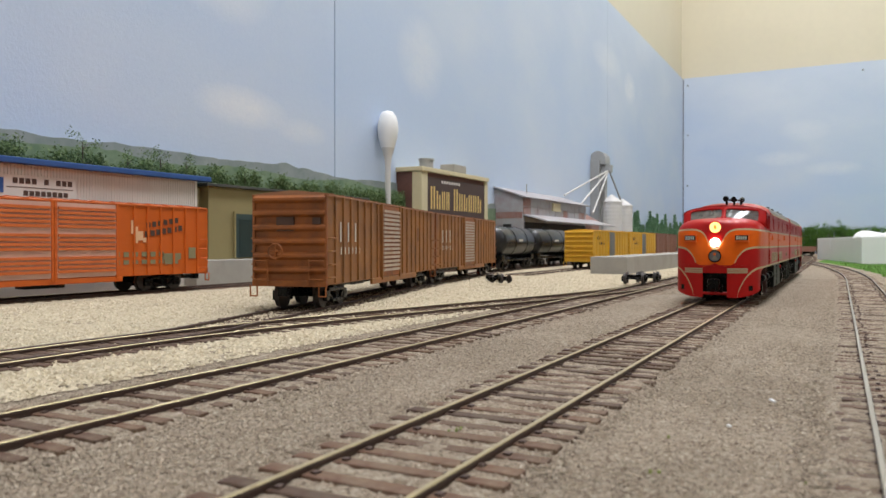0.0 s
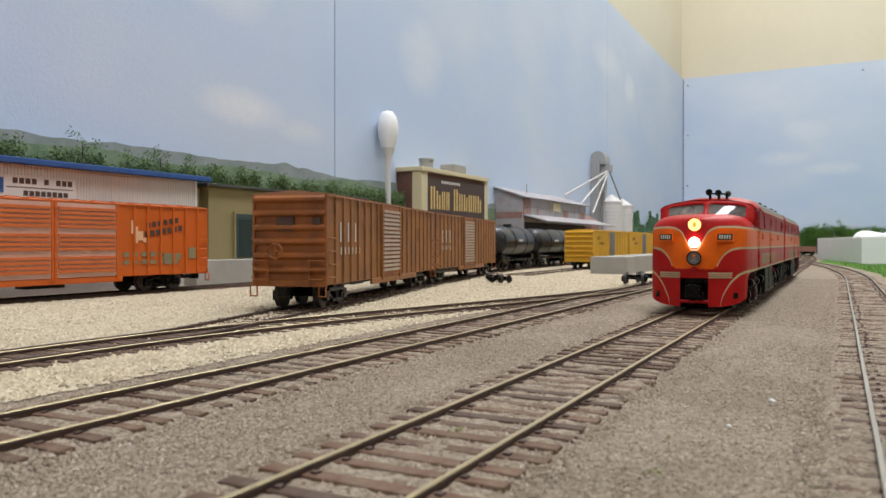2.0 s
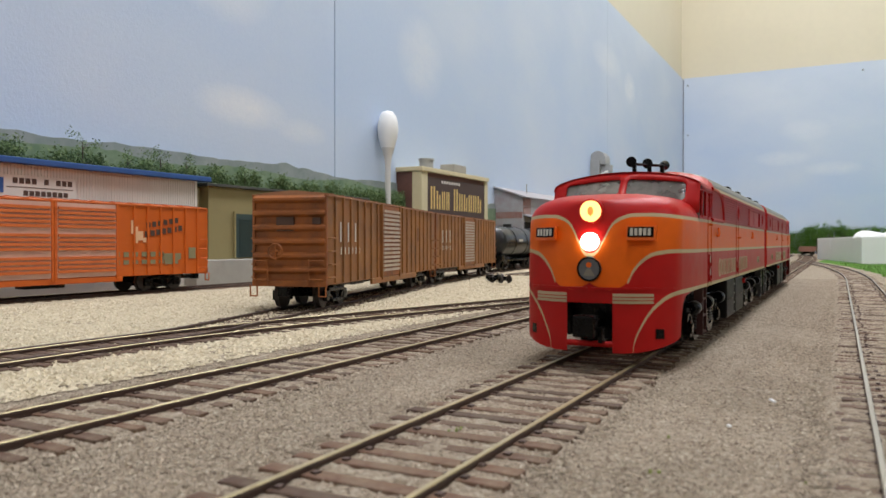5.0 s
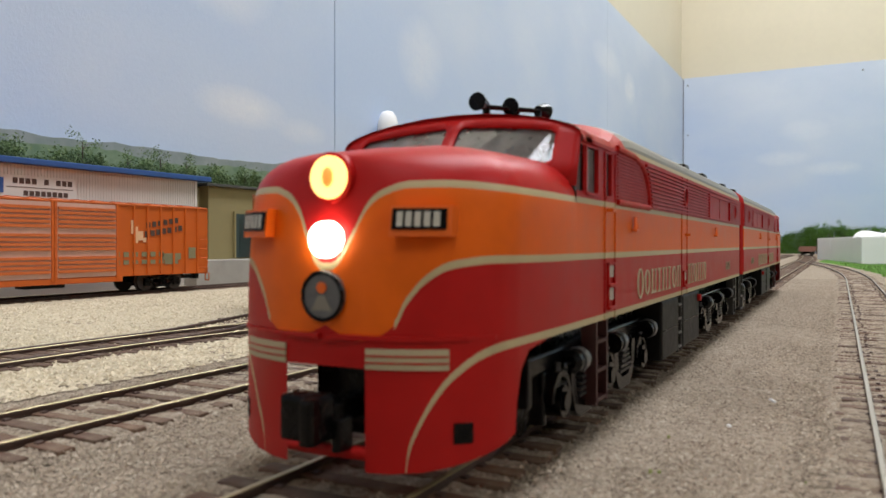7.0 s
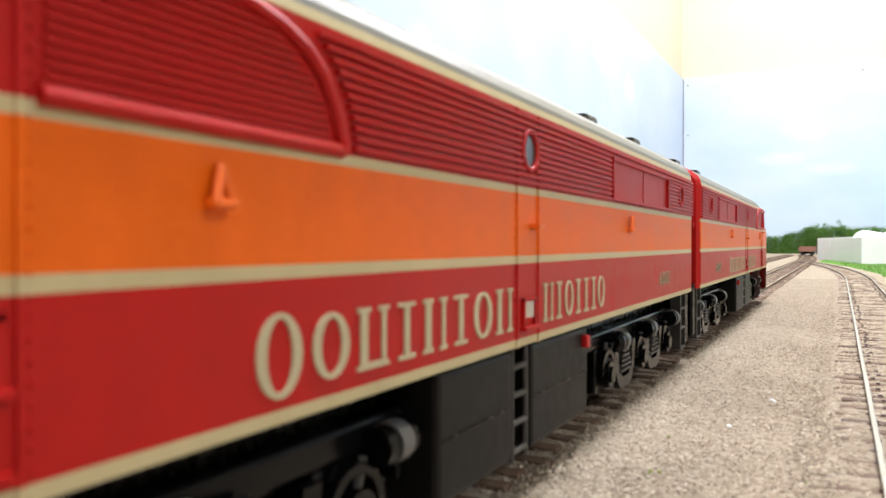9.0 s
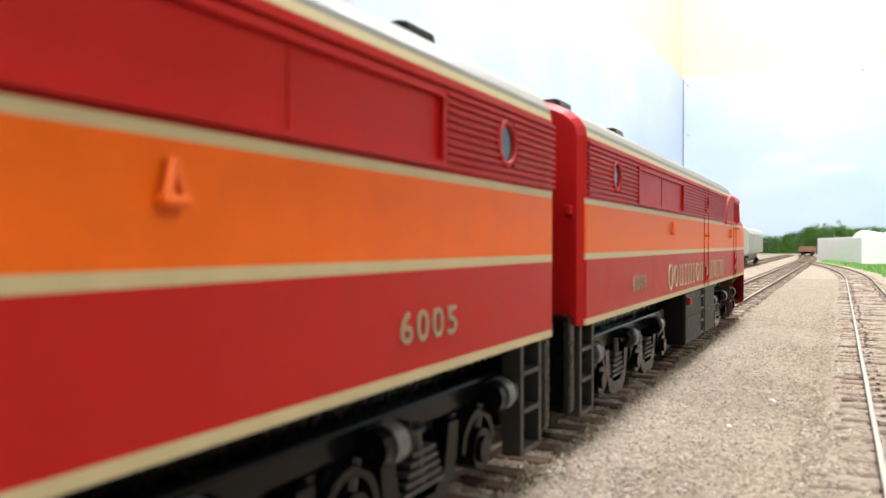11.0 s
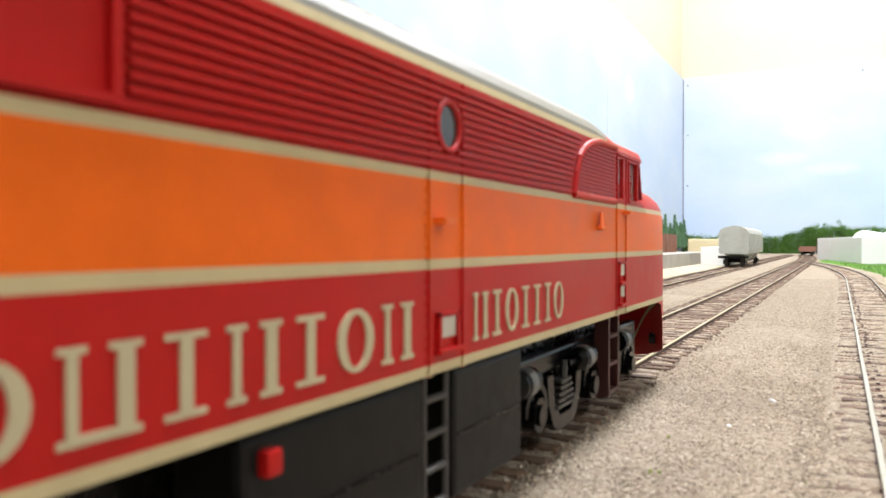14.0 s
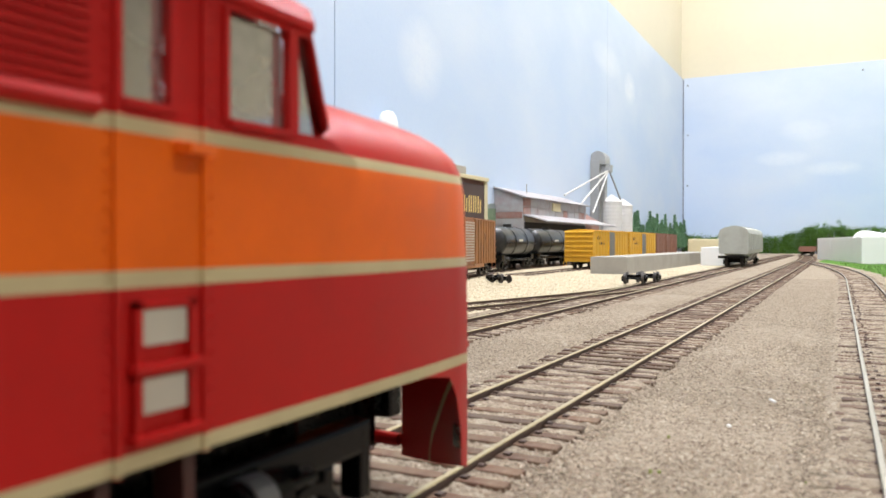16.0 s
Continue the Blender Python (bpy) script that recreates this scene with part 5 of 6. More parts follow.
def orange_boxcar():
    W, Lc, z0, z1 = 0.032, 0.205, 0.0092, 0.0492
    y_end = 0.344
    # the car points towards the dock; its end with the ladder is at y_end
    ribs = [0.0075 + i * 0.0092 for i in range(6)] + [0.142 + i * 0.0098 for i in range(6)]
    c = boxcar("orange ribbed double-door boxcar standing beside the loading dock", pose(-0.3565, y_end, 0, 0, 0, 180), W, Lc, z0, z1, (M_OCAR, M_OCAR, M_OCAR_ROOF, M_OCAR_ROOF, M_LOUV), [(0.0655, 0.1005, 2), (0.103, 0.138, 2)], ribs, wheel_in=0.030)
    x, s = -W / 2 - 0.0002, -1
    marks(c, "bird_mark", M_PALE, x, s, [(0.0510, 0.0535, 0.0270, 0.0360), (0.0475, 0.0510, 0.0285, 0.0335), (0.0535, 0.0555, 0.0320, 0.0395), (0.0455, 0.0475, 0.0275, 0.0300)])
    sl = [(0.0225 + i * 0.0040, 0.0252 + i * 0.0040, 0.0385 - i * 0.0006, 0.0415 - i * 0.0006) for i in range(6)]
    sl += [(0.0195 + i * 0.0040, 0.0224 + i * 0.0040, 0.0340 - i * 0.0006, 0.0372 - i * 0.0006) for i in range(7)]
    marks(c, "slogan_bar", M_PATCH, x, s, sl)
    marks(c, "number_bar", M_GREENBAR, x, s, [(0.033 + i * 0.006, 0.0365 + i * 0.006, 0.0195, 0.0222) for i in range(6)] + [(0.033 + i * 0.006, 0.0365 + i * 0.006, 0.0155, 0.0178) for i in range(6)])
    marks(c, "green_mark", M_GREENBAR, x, s, [(0.0205, 0.0345, 0.0175, 0.0212), (0.0225, 0.0325, 0.0150, 0.0176)])
    marks(c, "data_panel", M_GREENBAR, x, s, [(0.0090, 0.0145, 0.0180, 0.0245)])


def yellow_boxcars():
    W, Lc, z0, z1 = 0.032, 0.150, 0.0075, 0.0418
    ribs = [0.012 + i * 0.012 for i in range(4)] + [0.098 + i * 0.012 for i in range(4)]
    y = 0.803
    c1 = boxcar("yellow boxcar with a grey sliding door on the team track", pose(-0.251, y, 0), W, Lc, z0, z1, (M_YELLOW, M_YELLOW, M_YELLOW, M_GREYDOOR, M_GREYDOOR), [(0.060, 0.084, 1)], ribs)
    x = W / 2 + 0.0002
    marks(c1, "lettering", M_PATCH, x, 1, [(0.014 + i * 0.005, 0.0172 + i * 0.005, 0.0310, 0.0345) for i in range(3)] + [(0.022 + i * 0.007, 0.0275 + i * 0.007, 0.0255, 0.0280) for i in range(3)])
    copy_thing(c1, pose(-0.251, y + Lc + 0.012, 0))["label"] = "yellow boxcar coupled between two others on the team track"
    boxcar("faded red-brown boxcar at the end of the yellow cars", pose(-0.251, y + 2 * (Lc + 0.012), 0), W, Lc, z0, z1, (M_BROWNCAR, M_BROWNCAR, M_BROWNCAR, M_BROWNCAR, M_BROWNCAR), [(0.060, 0.084, 1)], ribs)


def tank_car(label, m, Lc, r):
    C = empty("tank_car", m, label, "tank car", "freight cars")
    zc = 0.0125 + r
    bm = bmesh.new()
    rings = []
    for y, k in ((0.006, 0.0), (0.0062, 0.45), (0.0072, 0.75), (0.0095, 0.94), (0.013, 1.0), (Lc - 0.013, 1.0), (Lc - 0.0095, 0.94), (Lc - 0.0072, 0.75), (Lc - 0.0062, 0.45), (Lc - 0.006, 0.0)):
        rings.append([(r * max(k, 0.02) * math.cos(a), y, zc + r * max(k, 0.02) * math.sin(a)) for a in [2 * math.pi * i / 32 for i in range(32)]])
    loft(bm, rings, close=True, cap0=True, cap1=True)
    bmesh.ops.recalc_face_normals(bm, faces=bm.faces)
    part("tank", bm, M_TANK, C, smooth=True)
    for y in (Lc * 0.33, Lc * 0.67):
        bm = bmesh.new()
        rg = [[((r + 0.0003 + o) * math.cos(a), y + d, zc + (r + 0.0003 + o) * math.sin(a)) for a in [2 * math.pi * i / 28 for i in range(28)]] for d, o in ((-0.001, 0), (-0.001, 0.0003), (0.001, 0.0003), (0.001, 0))]
        loft(bm, rg, close=True)
        bmesh.ops.recalc_face_normals(bm, faces=bm.faces)
        part("tank_band", bm, M_BLACK, C)
    bm = bmesh.new()
    tube(bm, (0, Lc / 2, zc + r - 0.001), (0, Lc / 2, zc + r + 0.003), 0.0045, 18)
    part("manway", bm, M_TANK, C)
    bm = bmesh.new()
    box(bm, -0.012, 0.012, 0.002, Lc - 0.002, 0.0092, 0.0112, 0.0004)
    for y in (0.004, Lc - 0.016):
        box(bm, -0.0125, 0.0125, y, y + 0.012, 0.0105, 0.016, 0.0005)
    part("underframe", bm, M_BLACK, C)
    for s in (-1, 1):
        bm = bmesh.new()
        tube(bm, (s * (r + 0.001), 0.01, zc - 0.001), (s * (r + 0.001), Lc - 0.01, zc - 0.001), 0.0004, 6)
        part("handrail", bm, M_BLACK, C)
    marks(C, "number_bar", M_WHITE_LETTER, r + 0.0001, 1, [(Lc * 0.42 + i * 0.004, Lc * 0.42 + 0.003 + i * 0.004, zc + 0.0005, zc + 0.003) for i in range(4)])
    freight_truck("truck", C, 0.020)
    freight_truck("truck", C, Lc - 0.020)
    return C


def tank_cars():
    y = 0.672
    for i, lab in enumerate(("black tank car with a dusty barrel behind the brown boxcars", "black tank car coupled on the curve of the spur")):
        y0 = y + i * 0.150
        x0, x1 = f_spur(y0), f_spur(y0 + 0.142)
        tank_car(lab, pose(x0, y0, 0, 0, 0, math.degrees(math.atan2(x0 - x1, 0.142))), 0.142, 0.0158)


def hopper():
    W, Lc, z0, z1 = 0.033, 0.19, 0.011, 0.0465
    C = empty("covered_hopper", pose(X_LEFT, 0.935, 0), "grey covered hopper car, dusty, on the siding", "hopper car", "freight cars")
    bm = bmesh.new()
    w = W / 2
    pr = [(w * 0.96, z0 + 0.004), (w, z0 + 0.010), (w, z1 - 0.008), (w * 0.86, z1 - 0.003), (w * 0.5, z1 - 0.0005), (0, z1)]
    pr = pr + [(-x, z) for x, z in pr[-2::-1]]
    loft(bm, [[(x, y, z) for x, z in pr] for y in (0.004, Lc - 0.004)], close=True, cap0=True, cap1=True)
    bmesh.ops.recalc_face_normals(bm, faces=bm.faces)
    part("body", bm, M_HOPPER, C)
    for s in (-1, 1):
        for i in range(9):
            y = 0.012 + i * 0.0205
            a, b = sorted((s * (w - 0.0003), s * (w + 0.0008)))
            part("side_rib", boxm(a, b, y, y + 0.0014, z0 + 0.008, z1 - 0.008), M_HOPPER, C)
    for y0, y1, h in ((0.03, 0.062, 0), (0.078, 0.11, 0), (0.126, 0.158, 0)):
        bm = bmesh.new()
        loft(bm, [[(x, y, z) for x, y in ((-w * k, ya), (w * k, ya), (w * k, yb), (-w * k, yb))] for z, k, ya, yb in ((z0 + 0.005, 0.9, y0, y1), (0.004, 0.35, (y0 + y1) / 2 - 0.004, (y0 + y1) / 2 + 0.004))], close=True, cap1=True)
        bmesh.ops.recalc_face_normals(bm, faces=bm.faces)
        part("hopper_bay", bm, M_HOPPER, C)
    part("end_platform", boxm(-w, w, 0.0, 0.01, 0.0095, 0.0125, 0.0004), M_BLACK, C)
    bm = bmesh.new()
    for x in (-w * 0.8, w * 0.8):
        tube(bm, (x, 0.001, 0.012), (x, 0.001, z1 - 0.006), 0.0004, 6)
    for i in range(6):
        tube(bm, (w * 0.5, 0.001, 0.015 + i * 0.005), (w * 0.8, 0.001, 0.015 + i * 0.005), 0.0003, 6)
    part("end_ladder", bm, M_HOPPER, C)
    part("running_board", boxm(-0.004, 0.004, 0.004, Lc - 0.004, z1 - 0.0002, z1 + 0.0008), M_HOPPER, C)
    freight_truck("truck", C, 0.022)
    freight_truck("truck", C, Lc - 0.022)


brown_boxcars()
orange_boxcar()
yellow_boxcars()
tank_cars()
hopper()


def loose_trucks():
    for x, y, a in ((-0.1215, 0.512, 8), (-0.1175, 0.533, 4), (-0.2045, 0.478, 62), (-0.2180, 0.500, 40)):
        t = empty("freight_truck", pose(x, y, 0.0 if x > -0.15 else GROUND + 0.002, 0, 0, a), "loose black freight truck standing in the yard", "truck", "loose trucks")
        truck_parts(t)
        t.scale = (0.66,) * 3 if x > -0.15 else (0.45,) * 3


loose_trucks()


# ---- buildings and scenery along the wall ----
M_CONC = paint("concrete", (0.36, 0.34, 0.30), 0.85, var=0.12, scale=120, dirt=(0.22, 0.2, 0.17), dirt_amt=0.4, bumpd=0.0003)
M_WHITESIDE = paint("white_siding", (0.62, 0.58, 0.53), 0.7, var=0.06, scale=120)
M_BLUE = paint("blue_roof_edge", (0.025, 0.085, 0.27), 0.45, var=0.1, scale=150)
M_OLIVE = paint("olive_wall", (0.27, 0.22, 0.095), 0.75, var=0.1, scale=120, dirt=(0.2, 0.17, 0.08), dirt_amt=0.3)
M_OLIVEROOF = paint("dark_roof", (0.06, 0.06, 0.05), 0.8, var=0.2)
M_GREEN_DOOR = paint("dark_green_door", (0.035, 0.06, 0.055), 0.6, var=0.15)
M_BRICK = paint("old_brick", (0.16, 0.072, 0.055), 0.85, var=0.3, scale=500)
M_CREAMPAINT = paint("cream_stone", (0.62, 0.54, 0.34), 0.75, var=0.1, scale=150)
M_SIGNBROWN = paint("sign_brown", (0.075, 0.045, 0.038), 0.7, var=0.15, scale=200)
M_SIGNYELLOW = paint("sign_yellow", (0.72, 0.50, 0.17), 0.7, var=0.1)
M_METAL = paint("corrugated_metal", (0.42, 0.41, 0.42), 0.6, 0.15, var=0.12, scale=150, dirt=(0.30, 0.13, 0.10), dirt_amt=0.45)
M_RUSTMETAL = paint("rusty_metal", (0.33, 0.17, 0.14), 0.7, 0.1, var=0.2, scale=150, dirt=(0.42, 0.40, 0.40), dirt_amt=0.5)
M_GREYMETAL = paint("grey_leg", (0.36, 0.36, 0.35), 0.6, 0.2, var=0.12, scale=150)
M_SILO = paint("silo_white", (0.62, 0.60, 0.57), 0.6, var=0.1, scale=100)
M_SHADE = paint("canopy_shade", (0.05, 0.045, 0.045), 0.9)
M_WHITE = paint("white_foam", (0.78, 0.78, 0.77), 0.75, var=0.04, scale=90, bumpd=0.0004)
M_GREYCARD = paint("grey_card", (0.74, 0.735, 0.71), 0.75, var=0.06, scale=90)


def white_shed():
    B = empty("trackside_shed", Matrix(), "white ribbed metal shed with a blue roof edge", "building", "wall buildings")
    x, y0, y1, z1 = -0.388, -0.25, 0.383, 0.0690
    part("wall", boxm(X_WALL, x, y0, y1, GROUND, z1), M_WHITESIDE, B)
    for i in range(150):
        y = 0.10 + i * 0.0019
        if y > y1 - 0.001:
            break
        part("siding_rib", boxm(x, x + 0.0004, y, y + 0.0006, 0.012, z1), M_WHITESIDE, B)
    part("corner_trim", boxm(x, x + 0.0007, y1 - 0.0022, y1, GROUND, z1), M_WHITESIDE, B)
    part("roof", boxm(X_WALL, x + 0.004, y0, y1 + 0.010, z1, z1 + 0.0035, 0.0006), M_BLUE, B)
    bm = bmesh.new()
    box(bm, x, x + 0.0008, 0.215, 0.290, 0.050, 0.0632)
    sg = part("sign", bm, M_WHITESIDE, B, "white sign board with dark lettering bars")
    marks(sg, "sign_bar", M_PATCH, x + 0.0008, 1, [(0.2525 + i * 0.0036, 0.2552 + i * 0.0036, 0.0588, 0.0618) for i in range(10) if i not in (4, 6)] + [(0.2585 + i * 0.0034, 0.2611 + i * 0.0034, 0.0525, 0.0552) for i in range(8)] + [(0.249, 0.288, 0.0567, 0.0571)])
    marks(sg, "sign_disc", M_BLUE, x + 0.0008, 1, [(0.240, 0.2475, 0.0535, 0.0615)])


def olive_shed():
    B = empty("olive_warehouse", Matrix(), "olive drab warehouse with a dark green door above the dock", "building", "wall buildings")
    x, y0, y1, z1 = -0.392, 0.398, 0.60, 0.0670
    part("wall", boxm(X_WALL, x, y0, y1, GROUND, z1), M_OLIVE, B)
    # set-back wall in a paler olive, its yellowish light put into the colour
    bm = bmesh.new()
    box(bm, X_WALL, x - 0.008, 0.384, y0, GROUND, z1 - 0.001)
    part("wall", bm, paint("olive_lit", (0.33, 0.28, 0.14), 0.75, scale=120), B)
    part("roof", boxm(X_WALL, x + 0.003, 0.394, y1, z1, z1 + 0.002, 0.0004), M_OLIVEROOF, B)
    bm = bmesh.new()
    box(bm, x, x + 0.0010, 0.424, 0.452, 0.0165, 0.0485)
    d = part("door", bm, M_GREEN_DOOR, B)
    for i in range(12):
        part("louvre", boxm(x + 0.001, x + 0.0017, 0.428, 0.448, 0.019 + i * 0.0023, 0.0200 + i * 0.0023), M_GREEN_DOOR, d)
    part("door_frame", boxm(x, x + 0.0016, 0.4225, 0.4240, 0.0165, 0.050), M_OLIVE, d)
    tagged(part("loading_dock", boxm(x, -0.3770, 0.372, 0.472, GROUND, 0.0155, 0.0006), M_CONC, None), "weathered grey concrete loading dock against the warehouse", "dock")


def sign_building():
    B = empty("brick_warehouse", Matrix(), "old brick warehouse with a painted wall sign and cream trim", "building", "wall buildings")
    x, y0, y1, z1 = -0.390, 0.700, 0.867, 0.1040
    part("wall", boxm(X_WALL, x, y0, y1, GROUND, z1), M_BRICK, B)
    part("sign", boxm(x, x + 0.0008, y0 + 0.012, y1 - 0.008, 0.050, z1 - 0.006), M_SIGNBROWN, B, "dark painted wall sign with yellow lettering bars")
    part("corner_pier", boxm(x - 0.010, x + 0.0014, y0 - 0.001, y0 + 0.012, GROUND, z1), M_CREAMPAINT, B)
    part("corner_pier", boxm(x, x + 0.0014, y1 - 0.008, y1 + 0.001, GROUND, z1), M_CREAMPAINT, B)
    part("cornice", boxm(X_WALL, x + 0.003, y0 - 0.002, y1 + 0.002, z1 - 0.001, z1 + 0.004, 0.0008), M_CREAMPAINT, B)
    rects, y = [], y0 + 0.020
    for i, w in enumerate((0.011, 0.010, 0.008, 0.008, 0.0, 0.011, 0.010, 0.010, 0.010, 0.010, 0.011)):
        if w:
            big = 0.0245 if i in (0, 5) else 0.0200
            zb, zt = 0.0640, 0.0640 + big
            rects += [(y, y + w * 0.30, zb, zt)]
            rects += [(y + w * 0.58, y + w * 0.88, zb, zt - (0.004 if i % 3 == 1 else 0))]
        y += w + (0.0026 if w else 0.008)
    marks(B, "sign_bar", M_SIGNYELLOW, x + 0.0008, 1, rects)
    marks(B, "sign_bar", M_WHITESIDE, x + 0.0008, 1, [(y0 + 0.045 + i * 0.006, y0 + 0.049 + i * 0.006, 0.0930, 0.0960) for i in range(8)])
    bm = bmesh.new()
    tube(bm, (x - 0.010, y0 + 0.030, z1 + 0.005), (x - 0.010, y0 + 0.030, z1 + 0.013), 0.0075, 18)
    tube(bm, (x - 0.010, y0 + 0.030, z1 + 0.013), (x - 0.010, y0 + 0.030, z1 + 0.015), 0.0085, 18)
    part("roof_vent", bm, M_GREYMETAL, B)
    part("roof_unit", boxm(x - 0.022, x - 0.004, y0 + 0.085, y0 + 0.118, z1 + 0.005, z1 + 0.0145, 0.0012), M_CONC, B)


def granary():
    B = empty("feed_mill", Matrix(), "patchy corrugated metal feed mill with a loading canopy", "building", "wall buildings")
    xw, x, y0, y1, ze, zr = X_WALL, -0.378, 0.960, 1.245, 0.0885, 0.1030
    bm = bmesh.new()
    pr = [(xw, GROUND), (x, GROUND), (x, ze), (xw, zr)]
    loft(bm, [[(a, y, b) for a, b in pr] for y in (y0, y1)], close=True, cap0=True, cap1=True)
    bmesh.ops.recalc_face_normals(bm, faces=bm.faces)
    part("wall", bm, M_METAL, B)
    rnd = random.Random(5)
    y = y0
    while y < y1 - 0.004:
        w = min(rnd.uniform(0.016, 0.034), y1 - y)
        for z in (0.066, 0.0775):
            part("metal_panel", boxm(x, x + rnd.uniform(0.0004, 0.0010), y + 0.0005, y + w - 0.0005, z, z + 0.0108), rnd.choice((M_METAL, M_METAL, M_RUSTMETAL)), B)
        y += w
    for i in range(6):
        z = 0.034 + i * 0.009
        part("metal_panel", boxm(xw + 0.003, x - 0.001, y0 - 0.0008, y0 + 0.0004, z, z + 0.0084), rnd.choice((M_METAL, M_METAL, M_RUSTMETAL)), B)
    part("window", boxm(x, x + 0.0024, 1.075, 1.110, 0.0745, 0.0865), M_CREAMPAINT, B)
    bm = bmesh.new()
    plate_on(bm, (xw, y0 - 0.004, zr + 0.0012), (xw, y1 + 0.004, zr + 0.0012), (x + 0.006, y1 + 0.004, ze + 0.0002), (x + 0.006, y0 - 0.004, ze + 0.0002), 0.0009)
    part("roof", bm, M_METAL, B)
    bm = bmesh.new()
    plate_on(bm, (x, y0 + 0.002, 0.0660), (x, y1 + 0.05, 0.0660), (x + 0.036, y1 + 0.05, 0.0560), (x + 0.036, y0 + 0.002, 0.0560), 0.0009)
    part("canopy", bm, M_METAL, B)
    # near-black sheet on the wall, stands in for the shade below the canopy
    part("dock_shade", boxm(x, x + 0.0012, y0 + 0.004, y1 - 0.004, 0.012, 0.056), M_SHADE, B)
    part("dock", boxm(x, x + 0.024, y0, y1, GROUND, 0.012, 0.0005), M_CONC, B)
    bm = bmesh.new()
    pr = [(xw, GROUND), (x - 0.004, GROUND), (x - 0.004, 0.066), (xw, 0.088)]
    loft(bm, [[(a, y, b) for a, b in pr] for y in (y1, 1.34)], close=True, cap0=True, cap1=True)
    bmesh.ops.recalc_face_normals(bm, faces=bm.faces)
    part("lean_to", bm, M_RUSTMETAL, B)
    bm = bmesh.new()
    tube(bm, (xw + 0.02, 1.03, 0.098), (xw + 0.02, 1.03, 0.112), 0.0007, 6)
    part("mast", bm, M_GREYMETAL, B)


def elevator():
    B = empty("grain_elevator_leg", Matrix(), "tall grey grain elevator leg with spouting pipes", "elevator", "wall buildings")
    x0, x1, y0, y1 = X_WALL, -0.402, 1.412, 1.446
    part("leg", boxm(x0, x1, y0, y1, GROUND, 0.184, 0.001), M_GREYMETAL, B)
    part("leg_casing", boxm(x1, x1 + 0.008, y0 + 0.010, y1 - 0.008, GROUND, 0.174, 0.001), M_GREYMETAL, B)
    bm = bmesh.new()
    rings = []
    for y in (y0 + 0.004, y1 + 0.004):
        rings.append([(x0 + 0.002, y, 0.176), (x1 + 0.010, y, 0.176)] + [(x1 + 0.010 - 0.015 * (1 - math.cos(a)), y, 0.186 + 0.016 * math.sin(a)) for a in [math.pi * i / 8 for i in range(9)]])
    loft(bm, rings, close=True, cap0=True, cap1=True)
    bmesh.ops.recalc_face_normals(bm, faces=bm.faces)
    part("head_house", bm, M_GREYMETAL, B)
    part("distributor", boxm(x1 + 0.008, x1 + 0.018, 1.422, 1.440, 0.162, 0.176, 0.001), M_GREYMETAL, B)
    for (ax, ay, az), m in (((-0.385, 1.155, 0.103), M_SILO), ((-0.383, 1.235, 0.092), M_SILO), ((-0.383, 1.305, 0.080), M_SILO), ((-0.385, 1.505, 0.112), M_GREYMETAL)):
        bm = bmesh.new()
        tube(bm, (x1 + 0.013, 1.431, 0.166), (ax, ay, az), 0.0015, 8)
        part("spout_pipe", bm, m, B)
    first = None
    for y, r in ((1.437, 0.0190), (1.520, 0.0190)):
        if first is None:
            S = first = empty("grain_silo", pose(-0.385, y, GROUND), "white corrugated grain silo with a cone roof", "silo", "grain silos")
            bm = bmesh.new()
            rings = []
            for i in range(31):
                z = i * 0.0036
                rr = r + 0.0004 * (i % 2)
                rings.append([(rr * math.cos(a), rr * math.sin(a), z) for a in [2 * math.pi * k / 28 for k in range(28)]])
            loft(bm, rings, close=True)
            part("shell", bm, M_SILO, S)
            bm = bmesh.new()
            tube(bm, (0, 0, 0.1075), (0, 0, 0.1215), r + 0.0015, 28, 0.002)
            part("cone_roof", bm, M_SILO, S)
        else:
            copy_thing(first, pose(-0.385, y, GROUND - 0.004))


def water_tower():
    T = empty("water_tower", pose(-0.4085, 0.664, -0.004), "white egg-shaped water tower on a slender stem", "water tower")
    bm = bmesh.new()
    prof = [(0.0052, 0.0), (0.0034, 0.012), (0.0029, 0.03), (0.0029, 0.110), (0.0038, 0.118), (0.0068, 0.128), (0.0096, 0.138), (0.0106, 0.146), (0.0104, 0.153), (0.0086, 0.160), (0.0052, 0.1648), (0.0, 0.1662)]
    rings = [[(max(r, 0.0001) * math.cos(a), max(r, 0.0001) * math.sin(a), z) for a in [2 * math.pi * k / 24 for k in range(24)]] for r, z in prof]
    rows = loft(bm, rings[:6], close=True)
    part("stem", bm, M_SILO, T, smooth=True)
    bm = bmesh.new()
    loft(bm, rings[5:], close=True, cap1=True)
    part("tank", bm, M_WHITE, T, smooth=True)


white_shed()
olive_shed()
sign_building()
granary()
elevator()
water_tower()


# ---- painted hills and the wooded edge ----
def leaf_mat(name, cols):
    m, t, n, l, b = nodes_of(name)
    g = t.nodes.new("ShaderNodeNewGeometry")
    l.new(ramp(t, g.outputs["Random Per Island"], [(i / (len(cols) - 1), c) for i, c in enumerate(cols)]), b.inputs["Base Color"])
    b.inputs["Roughness"].default_value = 0.9
    b.inputs["Specular IOR Level"].default_value = 0.15
    return m


def hill_mat(name, a, b2, sc):
    m, t, n, l, b = nodes_of(name)
    l.new(mixc(t, ramp(t, noise_tex(t, sc, 6, 0.65), [(0.35, 0.0), (0.65, 1.0)]), a, b2), b.inputs["Base Color"])
    b.inputs["Roughness"].default_value = 0.85
    return m


